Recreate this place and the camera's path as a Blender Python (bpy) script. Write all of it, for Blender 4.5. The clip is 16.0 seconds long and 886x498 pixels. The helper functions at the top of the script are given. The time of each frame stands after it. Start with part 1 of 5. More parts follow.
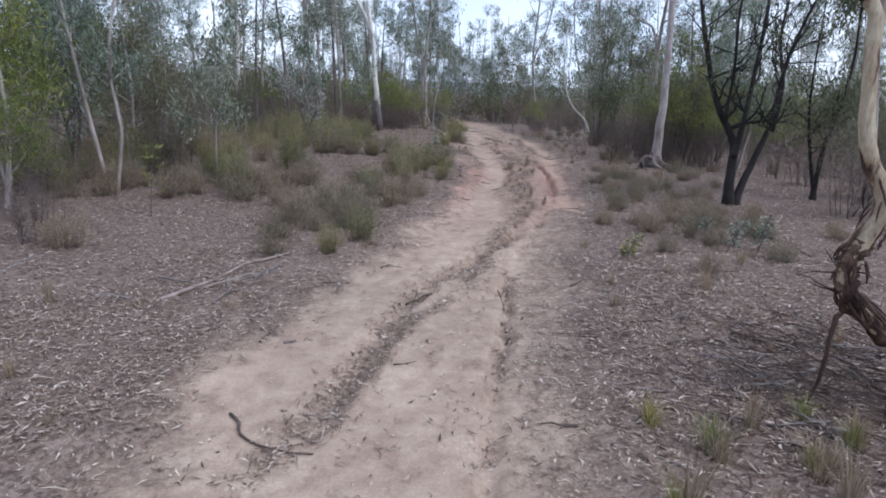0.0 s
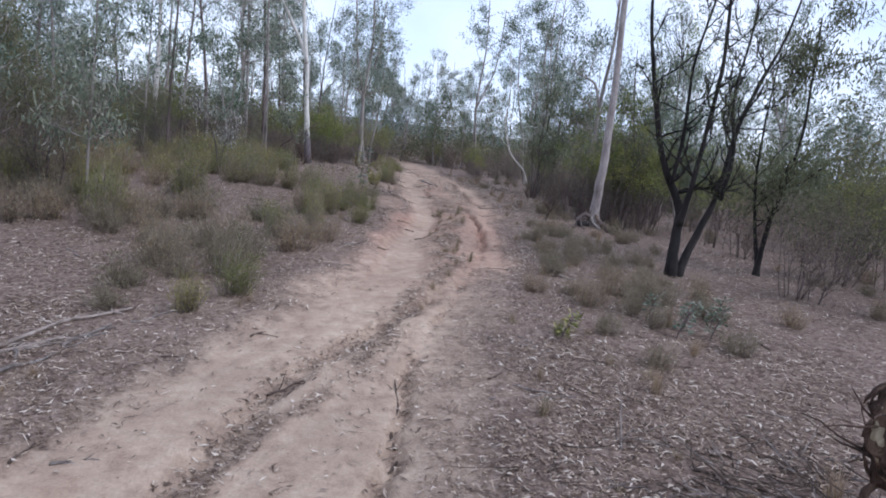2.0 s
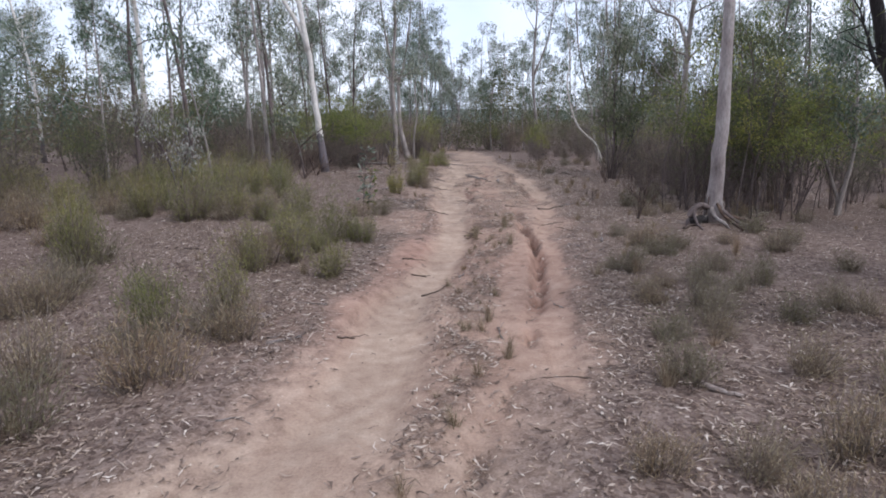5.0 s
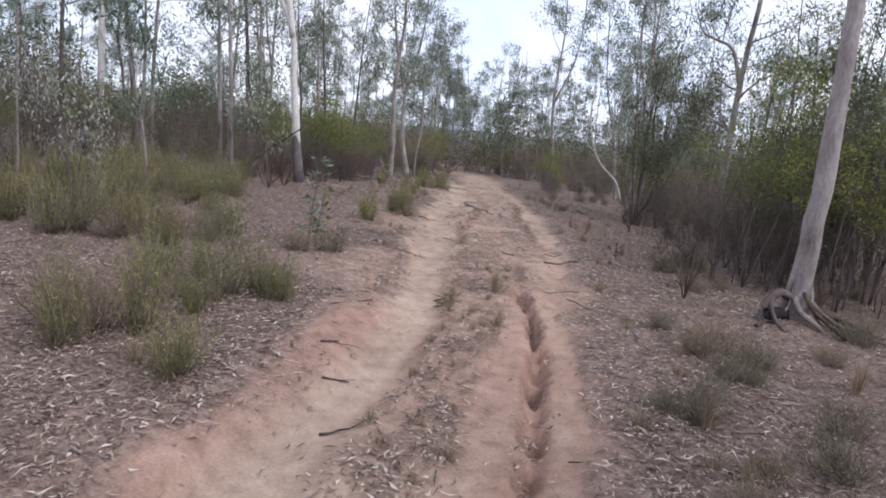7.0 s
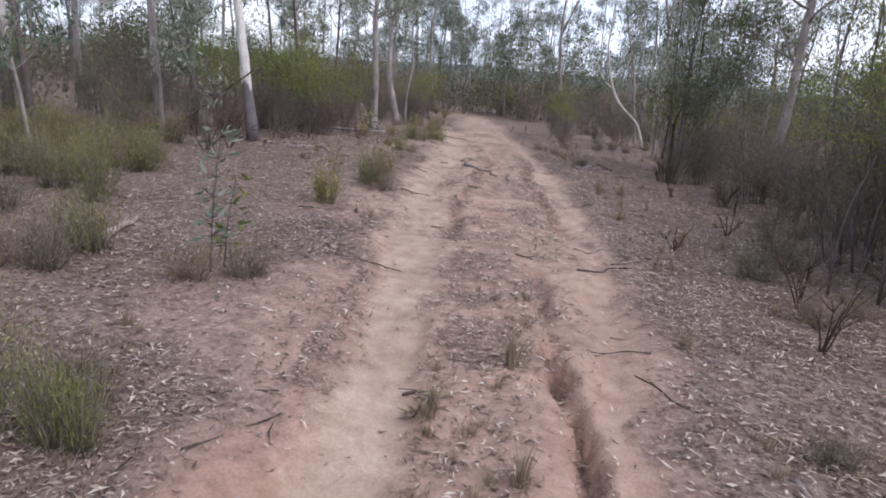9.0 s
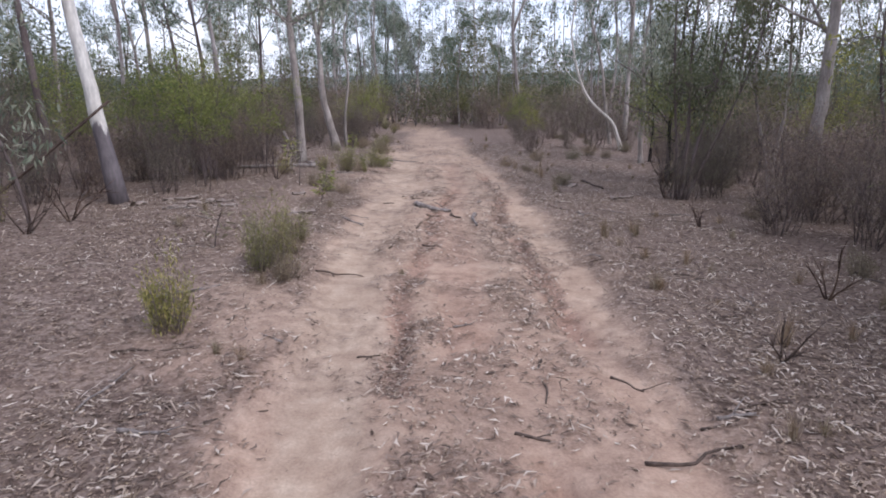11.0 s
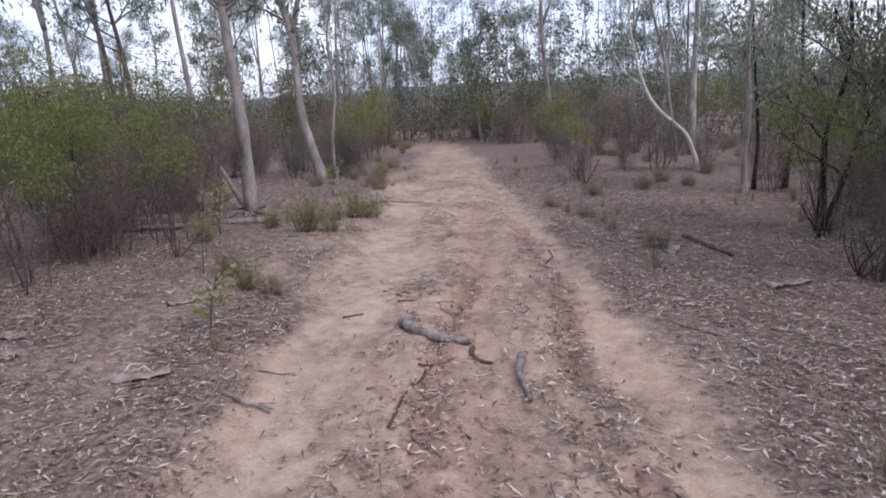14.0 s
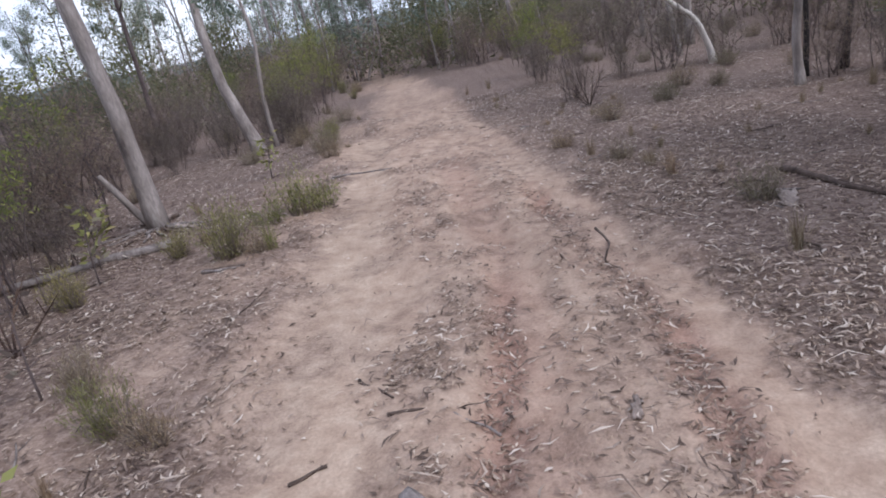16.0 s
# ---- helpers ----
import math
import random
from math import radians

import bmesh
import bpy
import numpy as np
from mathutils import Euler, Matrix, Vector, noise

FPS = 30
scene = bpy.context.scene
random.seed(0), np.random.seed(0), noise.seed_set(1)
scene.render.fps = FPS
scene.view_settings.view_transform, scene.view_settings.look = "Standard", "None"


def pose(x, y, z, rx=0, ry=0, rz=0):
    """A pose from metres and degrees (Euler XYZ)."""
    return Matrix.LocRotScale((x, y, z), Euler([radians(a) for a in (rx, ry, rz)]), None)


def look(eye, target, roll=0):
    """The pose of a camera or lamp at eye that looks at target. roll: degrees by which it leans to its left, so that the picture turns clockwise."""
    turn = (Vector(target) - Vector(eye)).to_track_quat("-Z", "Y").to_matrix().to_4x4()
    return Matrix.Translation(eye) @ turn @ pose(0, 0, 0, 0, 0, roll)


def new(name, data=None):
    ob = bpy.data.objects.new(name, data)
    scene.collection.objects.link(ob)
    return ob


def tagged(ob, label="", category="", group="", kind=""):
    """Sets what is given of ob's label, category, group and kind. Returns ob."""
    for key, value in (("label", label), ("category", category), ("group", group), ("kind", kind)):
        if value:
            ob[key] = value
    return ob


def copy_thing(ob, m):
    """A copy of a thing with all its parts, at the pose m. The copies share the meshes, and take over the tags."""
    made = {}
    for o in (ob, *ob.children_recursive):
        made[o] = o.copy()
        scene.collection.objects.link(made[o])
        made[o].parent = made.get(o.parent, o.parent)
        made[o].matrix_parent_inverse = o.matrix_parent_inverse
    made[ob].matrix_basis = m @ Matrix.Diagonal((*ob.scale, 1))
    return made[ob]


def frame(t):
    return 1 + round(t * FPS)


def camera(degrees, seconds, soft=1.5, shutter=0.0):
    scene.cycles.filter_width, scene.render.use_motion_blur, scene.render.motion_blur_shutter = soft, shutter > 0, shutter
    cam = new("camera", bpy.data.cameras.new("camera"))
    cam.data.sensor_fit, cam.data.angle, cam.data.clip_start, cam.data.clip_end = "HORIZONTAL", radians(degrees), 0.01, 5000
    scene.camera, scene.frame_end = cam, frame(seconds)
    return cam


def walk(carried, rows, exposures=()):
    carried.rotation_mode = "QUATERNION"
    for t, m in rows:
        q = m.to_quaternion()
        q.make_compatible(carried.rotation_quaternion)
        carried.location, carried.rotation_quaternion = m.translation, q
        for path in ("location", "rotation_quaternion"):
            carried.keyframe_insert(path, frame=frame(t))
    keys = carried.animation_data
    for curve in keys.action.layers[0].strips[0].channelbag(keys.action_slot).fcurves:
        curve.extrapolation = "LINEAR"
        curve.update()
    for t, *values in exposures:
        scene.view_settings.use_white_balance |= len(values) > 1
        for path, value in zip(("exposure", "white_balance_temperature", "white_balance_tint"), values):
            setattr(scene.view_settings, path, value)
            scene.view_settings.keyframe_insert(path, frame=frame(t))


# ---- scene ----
cam = camera(72.0, 16.0, 1.85)
PATH = [
    (0, (0.98, -0.572, 1.615), (0.852, 1.36, 1.116), 2.2),
    (0.5, (1.002, -0.327, 1.622), (0.982, 1.644, 1.281), 1.3),
    (1, (1.031, -0.088, 1.601), (1.056, 1.89, 1.307), 2.0),
    (1.5, (1.186, 0.32, 1.588), (1.237, 2.293, 1.265), 4.4),
    (2, (1.224, 0.775, 1.564), (1.294, 2.742, 1.21), 7.4),
    (2.5, (1.208, 1.312, 1.566), (1.193, 3.291, 1.278), 4.4),
    (3, (1.251, 1.992, 1.548), (1.171, 3.973, 1.282), 5.4),
    (3.2, (1.284, 2.293, 1.537), (1.203, 4.268, 1.234), 3.2),
    (5.3, (1.864, 5.392, 1.556), (1.679, 7.334, 1.117), -0.6),
    (5.5, (1.867, 5.65, 1.519), (1.638, 7.583, 1.06), 1.6),
    (6, (1.904, 6.335, 1.524), (1.644, 8.288, 1.178), 2.9),
    (6.5, (1.913, 6.947, 1.54), (1.668, 8.913, 1.268), 2.6),
    (7, (1.945, 7.668, 1.502), (1.746, 9.626, 1.145), 5.6),
    (7.5, (1.944, 8.413, 1.465), (1.743, 10.347, 0.997), 4.2),
    (8, (1.817, 9.118, 1.507), (1.606, 11.035, 0.979), 0.9),
    (8.5, (1.804, 9.755, 1.57), (1.608, 11.68, 1.063), 4.1),
    (8.7, (1.788, 10.001, 1.602), (1.598, 11.914, 1.049), 4.8),
    (10.8, (1.727, 13.133, 1.65), (1.649, 15.062, 1.128), -2.6),
    (11, (1.703, 13.412, 1.649), (1.618, 15.34, 1.125), -0.8),
    (11.5, (1.702, 14.046, 1.669), (1.571, 15.993, 1.234), -0.3),
    (12, (1.778, 14.7, 1.66), (1.507, 16.625, 1.19), -0.0),
    (12.5, (1.739, 15.369, 1.588), (1.514, 17.295, 1.098), 3.0),
    (13, (1.67, 16.175, 1.562), (1.442, 18.08, 0.997), 1.1),
    (13.5, (1.621, 16.936, 1.571), (1.405, 18.87, 1.112), 0.6),
    (14, (1.625, 17.762, 1.571), (1.461, 19.695, 1.083), -3.0),
    (14.5, (1.613, 18.423, 1.545), (1.556, 20.34, 0.977), -2.7),
    (15, (1.544, 18.984, 1.537), (1.433, 20.899, 0.97), -1.8),
    (15.5, (1.453, 19.579, 1.485), (1.273, 21.456, 0.82), -6.5),
    (16, (1.376, 20.155, 1.524), (1.26, 22.021, 0.814), -12.7),
]
walk(cam, [(t, look(eye, target, roll)) for t, eye, target, roll in PATH], [(0.0, 0.65, 5500, 11), (3.0, 0.6, 5550, 13), (6.0, 0.7, 6000, 14), (8.5, 0.77, 5930, 16), (12.0, 0.8, 5900, 17), (14.0, 0.68, 5830, 18), (15.0, 0.63, 5800, 18), (15.5, 0.58, 5700, 17), (16.0, 0.75, 5800, 15)])

# ---- world and sun: bright overcast ----
world = bpy.data.worlds.new("overcast_sky")
scene.world = world
world.use_nodes = True
wn, wl = world.node_tree.nodes, world.node_tree.links
wn.clear()
w_out = wn.new("ShaderNodeOutputWorld")
w_sky = wn.new("ShaderNodeTexSky")
w_sky.sky_type, w_sky.sun_disc = "NISHITA", False
w_sky.sun_elevation, w_sky.sun_rotation = radians(49), radians(118)
w_blue = wn.new("ShaderNodeBackground")
w_blue.inputs["Strength"].default_value = 0.12
w_cloud = wn.new("ShaderNodeBackground")
w_cloud.inputs["Strength"].default_value = 0.82
w_noise = wn.new("ShaderNodeTexNoise")
w_noise.inputs["Scale"].default_value = 3.2
w_noise.inputs["Detail"].default_value = 6
w_ramp = wn.new("ShaderNodeValToRGB")
w_ramp.color_ramp.elements[0].position, w_ramp.color_ramp.elements[0].color = 0.3, (0.62, 0.72, 0.92, 1)
w_ramp.color_ramp.elements[1].position, w_ramp.color_ramp.elements[1].color = 0.65, (0.96, 0.97, 1.0, 1)
w_mix = wn.new("ShaderNodeMixShader")
w_mix.inputs[0].default_value = 0.85
wl.new(w_sky.outputs[0], w_blue.inputs[0])
wl.new(w_noise.outputs[0], w_ramp.inputs[0])
wl.new(w_ramp.outputs[0], w_cloud.inputs[0])
wl.new(w_blue.outputs[0], w_mix.inputs[1])
wl.new(w_cloud.outputs[0], w_mix.inputs[2])
wl.new(w_mix.outputs[0], w_out.inputs[0])

sun = new("sun", bpy.data.lights.new("sun", "SUN"))
sun.data.energy, sun.data.angle, sun.data.color = 1.2, radians(24), (1.0, 0.96, 0.9)
sun.matrix_world = look((17, -9, 22), (0, 0, 0))


# ---- materials ----
def mat_base(name, rough=0.85):
    m = bpy.data.materials.new(name)
    m.use_nodes = True
    n = m.node_tree.nodes
    b = n["Principled BSDF"]
    b.inputs["Roughness"].default_value = rough
    b.inputs["Specular IOR Level"].default_value = 0.25
    return m, n, m.node_tree.links, b


def ramp(n, stops):
    r = n.new("ShaderNodeValToRGB")
    e = r.color_ramp.elements
    while len(e) < len(stops):
        e.new(0.5)
    for k, (p, c) in enumerate(stops):
        e[k].position, e[k].color = p, (*c, 1)
    return r


def noise_node(n, l, scale, detail=4, coord=None, rough=0.6):
    t = n.new("ShaderNodeTexNoise")
    t.inputs["Scale"].default_value, t.inputs["Detail"].default_value = scale, detail
    t.inputs["Roughness"].default_value = rough
    if coord is not None:
        l.new(coord, t.inputs["Vector"])
    return t


def mix_col(n, l, fac, a, b, kind="MIX"):
    m = n.new("ShaderNodeMix")
    m.data_type, m.blend_type = "RGBA", kind
    for sock, v in ((m.inputs[0], fac), (m.inputs[6], a), (m.inputs[7], b)):
        if hasattr(v, "links"):
            l.new(v, sock)
        elif isinstance(v, tuple):
            sock.default_value = (*v, 1)
        else:
            sock.default_value = v
    return m.outputs[2]


def bump(n, l, b, height, strength, dist):
    u = n.new("ShaderNodeBump")
    u.inputs["Strength"].default_value, u.inputs["Distance"].default_value = strength, dist
    l.new(height, u.inputs["Height"])
    l.new(u.outputs[0], b.inputs["Normal"])


def leaf_material(name, stops, rough=0.55, glow=0.38, vary=1.0):
    """Leaves: a colour for each leaf, with some light let through."""
    m, n, l, b = mat_base(name, rough)
    g = n.new("ShaderNodeNewGeometry")
    r = ramp(n, stops)
    l.new(g.outputs["Random Per Island"], r.inputs[0])
    oi = n.new("ShaderNodeObjectInfo")
    r2 = ramp(n, [(0.0, (0.72, 0.78, 0.7)), (0.5, (1, 1, 1)), (1.0, (1.25, 1.12, 1.05))])
    l.new(oi.outputs["Random"], r2.inputs[0])
    c = mix_col(n, l, vary, r.outputs[0], r2.outputs[0], "MULTIPLY")
    l.new(c, b.inputs["Base Color"])
    t = n.new("ShaderNodeBsdfTranslucent")
    l.new(c, t.inputs["Color"])
    mx = n.new("ShaderNodeMixShader")
    mx.inputs[0].default_value = glow
    l.new(b.outputs[0], mx.inputs[1])
    l.new(t.outputs[0], mx.inputs[2])
    l.new(mx.outputs[0], n["Material Output"].inputs[0])
    return m


def bark_material(name, stops, scale=5.0, stretch=0.35, strength=0.5, rough=0.85, stocking=None):
    """Bark in patches drawn out along the trunk; stocking: height and colour of a rough grey foot."""
    m, n, l, b = mat_base(name, rough)
    tc = n.new("ShaderNodeTexCoord")
    mp = n.new("ShaderNodeMapping")
    mp.inputs["Scale"].default_value = (1, 1, stretch)
    l.new(tc.outputs["Object"], mp.inputs[0])
    big = noise_node(n, l, scale, 5, mp.outputs[0])
    r = ramp(n, stops)
    l.new(big.outputs[0], r.inputs[0])
    fine = noise_node(n, l, scale * 9, 4, mp.outputs[0])
    r2 = ramp(n, [(0.3, (0.7, 0.7, 0.7)), (0.7, (1.1, 1.1, 1.1))])
    l.new(fine.outputs[0], r2.inputs[0])
    c = mix_col(n, l, 1.0, r.outputs[0], r2.outputs[0], "MULTIPLY")
    if stocking:
        sx = n.new("ShaderNodeSeparateXYZ")
        l.new(tc.outputs["Object"], sx.inputs[0])
        mm = n.new("ShaderNodeMath")
        mm.operation = "MULTIPLY_ADD"
        l.new(big.outputs[0], mm.inputs[0])
        mm.inputs[1].default_value = 1.1
        l.new(sx.outputs[2], mm.inputs[2])
        sr = n.new("ShaderNodeMapRange")
        sr.inputs[1].default_value, sr.inputs[2].default_value = stocking[0] + 0.5, stocking[0] + 0.56
        l.new(mm.outputs[0], sr.inputs[0])
        c = mix_col(n, l, sr.outputs[0], mix_col(n, l, 1.0, stocking[1], r2.outputs[0], "MULTIPLY"), c)
    l.new(c, b.inputs["Base Color"])
    bump(n, l, b, fine.outputs[0], strength, 0.02)
    return m


LEAF_GUM = leaf_material("gum_leaf", [(0.0, (0.09, 0.115, 0.088)), (0.45, (0.18, 0.22, 0.16)), (0.85, (0.29, 0.33, 0.255)), (1.0, (0.46, 0.46, 0.4))], 0.45)
LEAF_PALE = leaf_material("silver_leaf", [(0.0, (0.16, 0.17, 0.13)), (0.5, (0.3, 0.3, 0.25)), (1.0, (0.52, 0.48, 0.44))], 0.5)
LEAF_GREEN = leaf_material("acacia_leaf", [(0.0, (0.13, 0.155, 0.055)), (0.5, (0.2, 0.225, 0.07)), (0.85, (0.29, 0.31, 0.085)), (1.0, (0.4, 0.38, 0.13))], 0.65, 0.5)
LEAF_DARK = leaf_material("wattle_leaf", [(0.0, (0.11, 0.115, 0.068)), (0.6, (0.155, 0.16, 0.09)), (1.0, (0.21, 0.205, 0.12))], 0.7, 0.5)
LEAF_DULL = leaf_material("shrub_leaf", [(0.0, (0.15, 0.112, 0.1)), (0.5, (0.23, 0.18, 0.155)), (0.85, (0.31, 0.26, 0.2)), (1.0, (0.36, 0.33, 0.2))], 0.7, 0.45)
LEAF_OLIVE = leaf_material("olive_heath_leaf", [(0.0, (0.14, 0.135, 0.06)), (0.5, (0.235, 0.23, 0.09)), (0.9, (0.33, 0.315, 0.125)), (1.0, (0.45, 0.39, 0.22))], 0.8)
LEAF_HEATH = leaf_material("heath_leaf", [(0.0, (0.18, 0.135, 0.105)), (0.4, (0.26, 0.212, 0.148)), (0.8, (0.32, 0.275, 0.175)), (1.0, (0.45, 0.39, 0.28))], 0.8, 0.45)
GRASS_DRY = leaf_material("dry_grass", [(0.0, (0.2, 0.145, 0.1)), (0.5, (0.33, 0.25, 0.17)), (1.0, (0.46, 0.38, 0.27))], 0.8, 0.38, 0.5)
GRASS_GREEN = leaf_material("green_tuft", [(0.0, (0.15, 0.15, 0.06)), (0.5, (0.26, 0.27, 0.09)), (0.85, (0.38, 0.36, 0.12)), (1.0, (0.45, 0.38, 0.2))], 0.6)
LITTER = leaf_material("leaf_litter", [(0.0, (0.085, 0.058, 0.046)), (0.35, (0.175, 0.124, 0.096)), (0.68, (0.275, 0.203, 0.16)), (0.82, (0.42, 0.33, 0.262)), (1.0, (0.66, 0.57, 0.48))], 0.75, 0.14, 0.0)
SHREDS = leaf_material("straw_shreds", [(0.0, (0.14, 0.095, 0.068)), (0.5, (0.28, 0.2, 0.145)), (0.85, (0.42, 0.32, 0.235)), (1.0, (0.6, 0.5, 0.4))], 0.8, 0.14, 0.0)
BARK_GREY = bark_material("smooth_grey_bark", [(0.28, (0.15, 0.12, 0.11)), (0.42, (0.3, 0.25, 0.235)), (0.55, (0.38, 0.33, 0.31)), (0.7, (0.5, 0.45, 0.42))], 5, 0.35, 0.5)
BARK_WHITE = bark_material("white_gum_bark", [(0.28, (0.4, 0.35, 0.3)), (0.45, (0.66, 0.61, 0.55)), (0.7, (0.78, 0.74, 0.68))], 3, 0.3, 0.25, 0.75, (1.0, (0.17, 0.145, 0.15)))
BARK_PALE = bark_material("pale_bark", [(0.3, (0.12, 0.095, 0.085)), (0.43, (0.27, 0.23, 0.205)), (0.56, (0.36, 0.31, 0.28)), (0.7, (0.56, 0.5, 0.45))], 5, 0.3, 0.45)
BARK_BONE = bark_material("bone_white_bark", [(0.28, (0.4, 0.33, 0.28)), (0.45, (0.62, 0.56, 0.5)), (0.7, (0.74, 0.69, 0.62))], 4, 0.3, 0.25, 0.75)
BARK_CREAM = bark_material("peeling_cream_bark", [(0.4, (0.04, 0.028, 0.022)), (0.45, (0.16, 0.1, 0.07)), (0.5, (0.42, 0.33, 0.22)), (0.64, (0.54, 0.46, 0.33)), (0.8, (0.3, 0.25, 0.18))], 7, 0.28, 0.7, 0.75)
BARK_ROUGH = bark_material("dark_peeling_bark", [(0.3, (0.025, 0.016, 0.014)), (0.5, (0.09, 0.055, 0.042)), (0.7, (0.24, 0.16, 0.11))], 9, 0.2, 1.0)
BARK_DARK = bark_material("charred_bark", [(0.3, (0.014, 0.012, 0.012)), (0.6, (0.04, 0.034, 0.032)), (0.8, (0.08, 0.068, 0.062))], 9, 0.25, 0.9)
BARK_BROWN = bark_material("brown_stem", [(0.3, (0.09, 0.066, 0.06)), (0.6, (0.18, 0.14, 0.13)), (0.8, (0.3, 0.25, 0.23))], 10, 0.3, 0.5)
DEADWOOD = bark_material("grey_deadwood", [(0.3, (0.1, 0.08, 0.072)), (0.5, (0.25, 0.21, 0.19)), (0.75, (0.42, 0.37, 0.34))], 12, 0.5, 0.6)
DARKWOOD = bark_material("brown_deadwood", [(0.3, (0.05, 0.034, 0.028)), (0.6, (0.14, 0.1, 0.08)), (0.8, (0.24, 0.19, 0.16))], 14, 0.5, 0.6)
HEATH_STEM = bark_material("heath_stem", [(0.3, (0.16, 0.12, 0.1)), (0.7, (0.3, 0.25, 0.2))], 12)
BARK_SHEET = bark_material("bleached_bark_sheet", [(0.3, (0.19, 0.145, 0.12)), (0.55, (0.36, 0.29, 0.25)), (0.8, (0.54, 0.46, 0.4))], 9, 0.6, 0.5)


def soil_material():
    """Bare pink-tan clay on the track, grey leaf mould beside it, parted by the sheet's own 'clay' layer."""
    m, n, l, b = mat_base("clay_and_leaf_mould", 0.95)
    b.inputs["Specular IOR Level"].default_value = 0.1
    tc = n.new("ShaderNodeTexCoord")
    co = tc.outputs["Object"]
    at = n.new("ShaderNodeAttribute")
    at.attribute_name = "clay"
    at2 = n.new("ShaderNodeAttribute")
    at2.attribute_name = "red"
    big, mid, fine = noise_node(n, l, 0.9, 5, co), noise_node(n, l, 7, 5, co), noise_node(n, l, 60, 5, co, 0.7)
    pale = ramp(n, [(0.3, (0.35, 0.25, 0.184)), (0.5, (0.432, 0.32, 0.237)), (0.7, (0.51, 0.394, 0.298))])
    l.new(mid.outputs[0], pale.inputs[0])
    red = ramp(n, [(0.3, (0.32, 0.19, 0.138)), (0.7, (0.45, 0.292, 0.22))])
    l.new(mid.outputs[0], red.inputs[0])
    clay = mix_col(n, l, at2.outputs["Fac"], pale.outputs[0], red.outputs[0])
    blot = ramp(n, [(0.35, (0.82, 0.8, 0.8)), (0.6, (1.0, 1.0, 1.0))])
    l.new(big.outputs[0], blot.inputs[0])
    clay = mix_col(n, l, 1.0, clay, blot.outputs[0], "MULTIPLY")
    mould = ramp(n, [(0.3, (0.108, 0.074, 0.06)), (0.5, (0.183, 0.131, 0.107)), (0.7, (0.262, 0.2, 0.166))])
    vor = n.new("ShaderNodeTexVoronoi")
    vor.inputs["Scale"].default_value = 34
    l.new(co, vor.inputs["Vector"])
    mm = n.new("ShaderNodeMath")
    mm.operation = "MULTIPLY_ADD"
    sep = n.new("ShaderNodeSeparateColor")
    l.new(vor.outputs["Color"], sep.inputs[0])
    l.new(sep.outputs[0], mm.inputs[0])
    mm.inputs[1].default_value = 0.4
    sub = n.new("ShaderNodeMath")
    sub.operation = "MULTIPLY"
    l.new(fine.outputs[0], sub.inputs[0])
    sub.inputs[1].default_value = 0.6
    l.new(sub.outputs[0], mm.inputs[2])
    l.new(mm.outputs[0], mould.inputs[0])
    fac = n.new("ShaderNodeMath")
    fac.operation = "MULTIPLY_ADD"
    l.new(mid.outputs[0], fac.inputs[0])
    fac.inputs[1].default_value = 0.7
    l.new(at.outputs["Fac"], fac.inputs[2])
    mr = n.new("ShaderNodeMapRange")
    mr.inputs[1].default_value, mr.inputs[2].default_value = 0.42, 1.12
    l.new(fac.outputs[0], mr.inputs[0])
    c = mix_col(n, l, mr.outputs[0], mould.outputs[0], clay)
    gr = ramp(n, [(0.3, (0.78, 0.78, 0.78)), (0.65, (1.08, 1.08, 1.08))])
    l.new(fine.outputs[0], gr.inputs[0])
    c = mix_col(n, l, 1.0, c, gr.outputs[0], "MULTIPLY")
    l.new(c, b.inputs["Base Color"])
    bump(n, l, b, fine.outputs[0], 0.5, 0.015)
    return m


SOIL = soil_material()


# ---- geometry helpers ----
class Geo:
    """Collects vertices and faces, and becomes one mesh."""

    def __init__(self):
        self.v, self.f, self.count = [], [], 0

    def add(self, verts, faces):
        verts, faces = np.asarray(verts, float), np.asarray(faces, int)
        self.v.append(verts)
        self.f.append(faces + self.count)
        self.count += len(verts)

    def mesh(self, name, material, smooth=True):
        me = bpy.data.meshes.new(name)
        v = np.concatenate(self.v)
        me.vertices.add(len(v))
        me.vertices.foreach_set("co", v.ravel())
        loops = np.concatenate([f.ravel() for f in self.f])
        sizes = np.concatenate([np.full(len(f), f.shape[1]) for f in self.f])
        me.loops.add(len(loops))
        me.loops.foreach_set("vertex_index", loops)
        me.polygons.add(len(sizes))
        me.polygons.foreach_set("loop_start", np.r_[0, np.cumsum(sizes)[:-1]])
        me.polygons.foreach_set("use_smooth", np.full(len(sizes), smooth))
        me.materials.append(material)
        me.update(calc_edges=True)
        return me


def part(name, geo, material, parent, label="", smooth=True):
    ob = new(name, geo.mesh(name, material, smooth))
    ob.parent = parent
    return tagged(ob, label)


def single(name, geo, material, label, category, at=(0, 0, 0), group="", kind="", smooth=True):
    ob = new(name, geo.mesh(name, material, smooth))
    ob.location = at
    return tagged(ob, label, category, group, kind)


def spline(points, n):
    """n points on a smooth line through the given ones."""
    p = np.asarray(points, float)
    p = np.vstack([2 * p[0] - p[1], p, 2 * p[-1] - p[-2]])
    u = np.linspace(0, len(p) - 3 - 1e-6, n)
    k, t = u.astype(int), (u % 1)[:, None]
    a, b, c, d = p[k], p[k + 1], p[k + 2], p[k + 3]
    return 0.5 * (2 * b + (c - a) * t + (2 * a - 5 * b + 4 * c - d) * t**2 + (3 * b - a - 3 * c + d) * t**3)


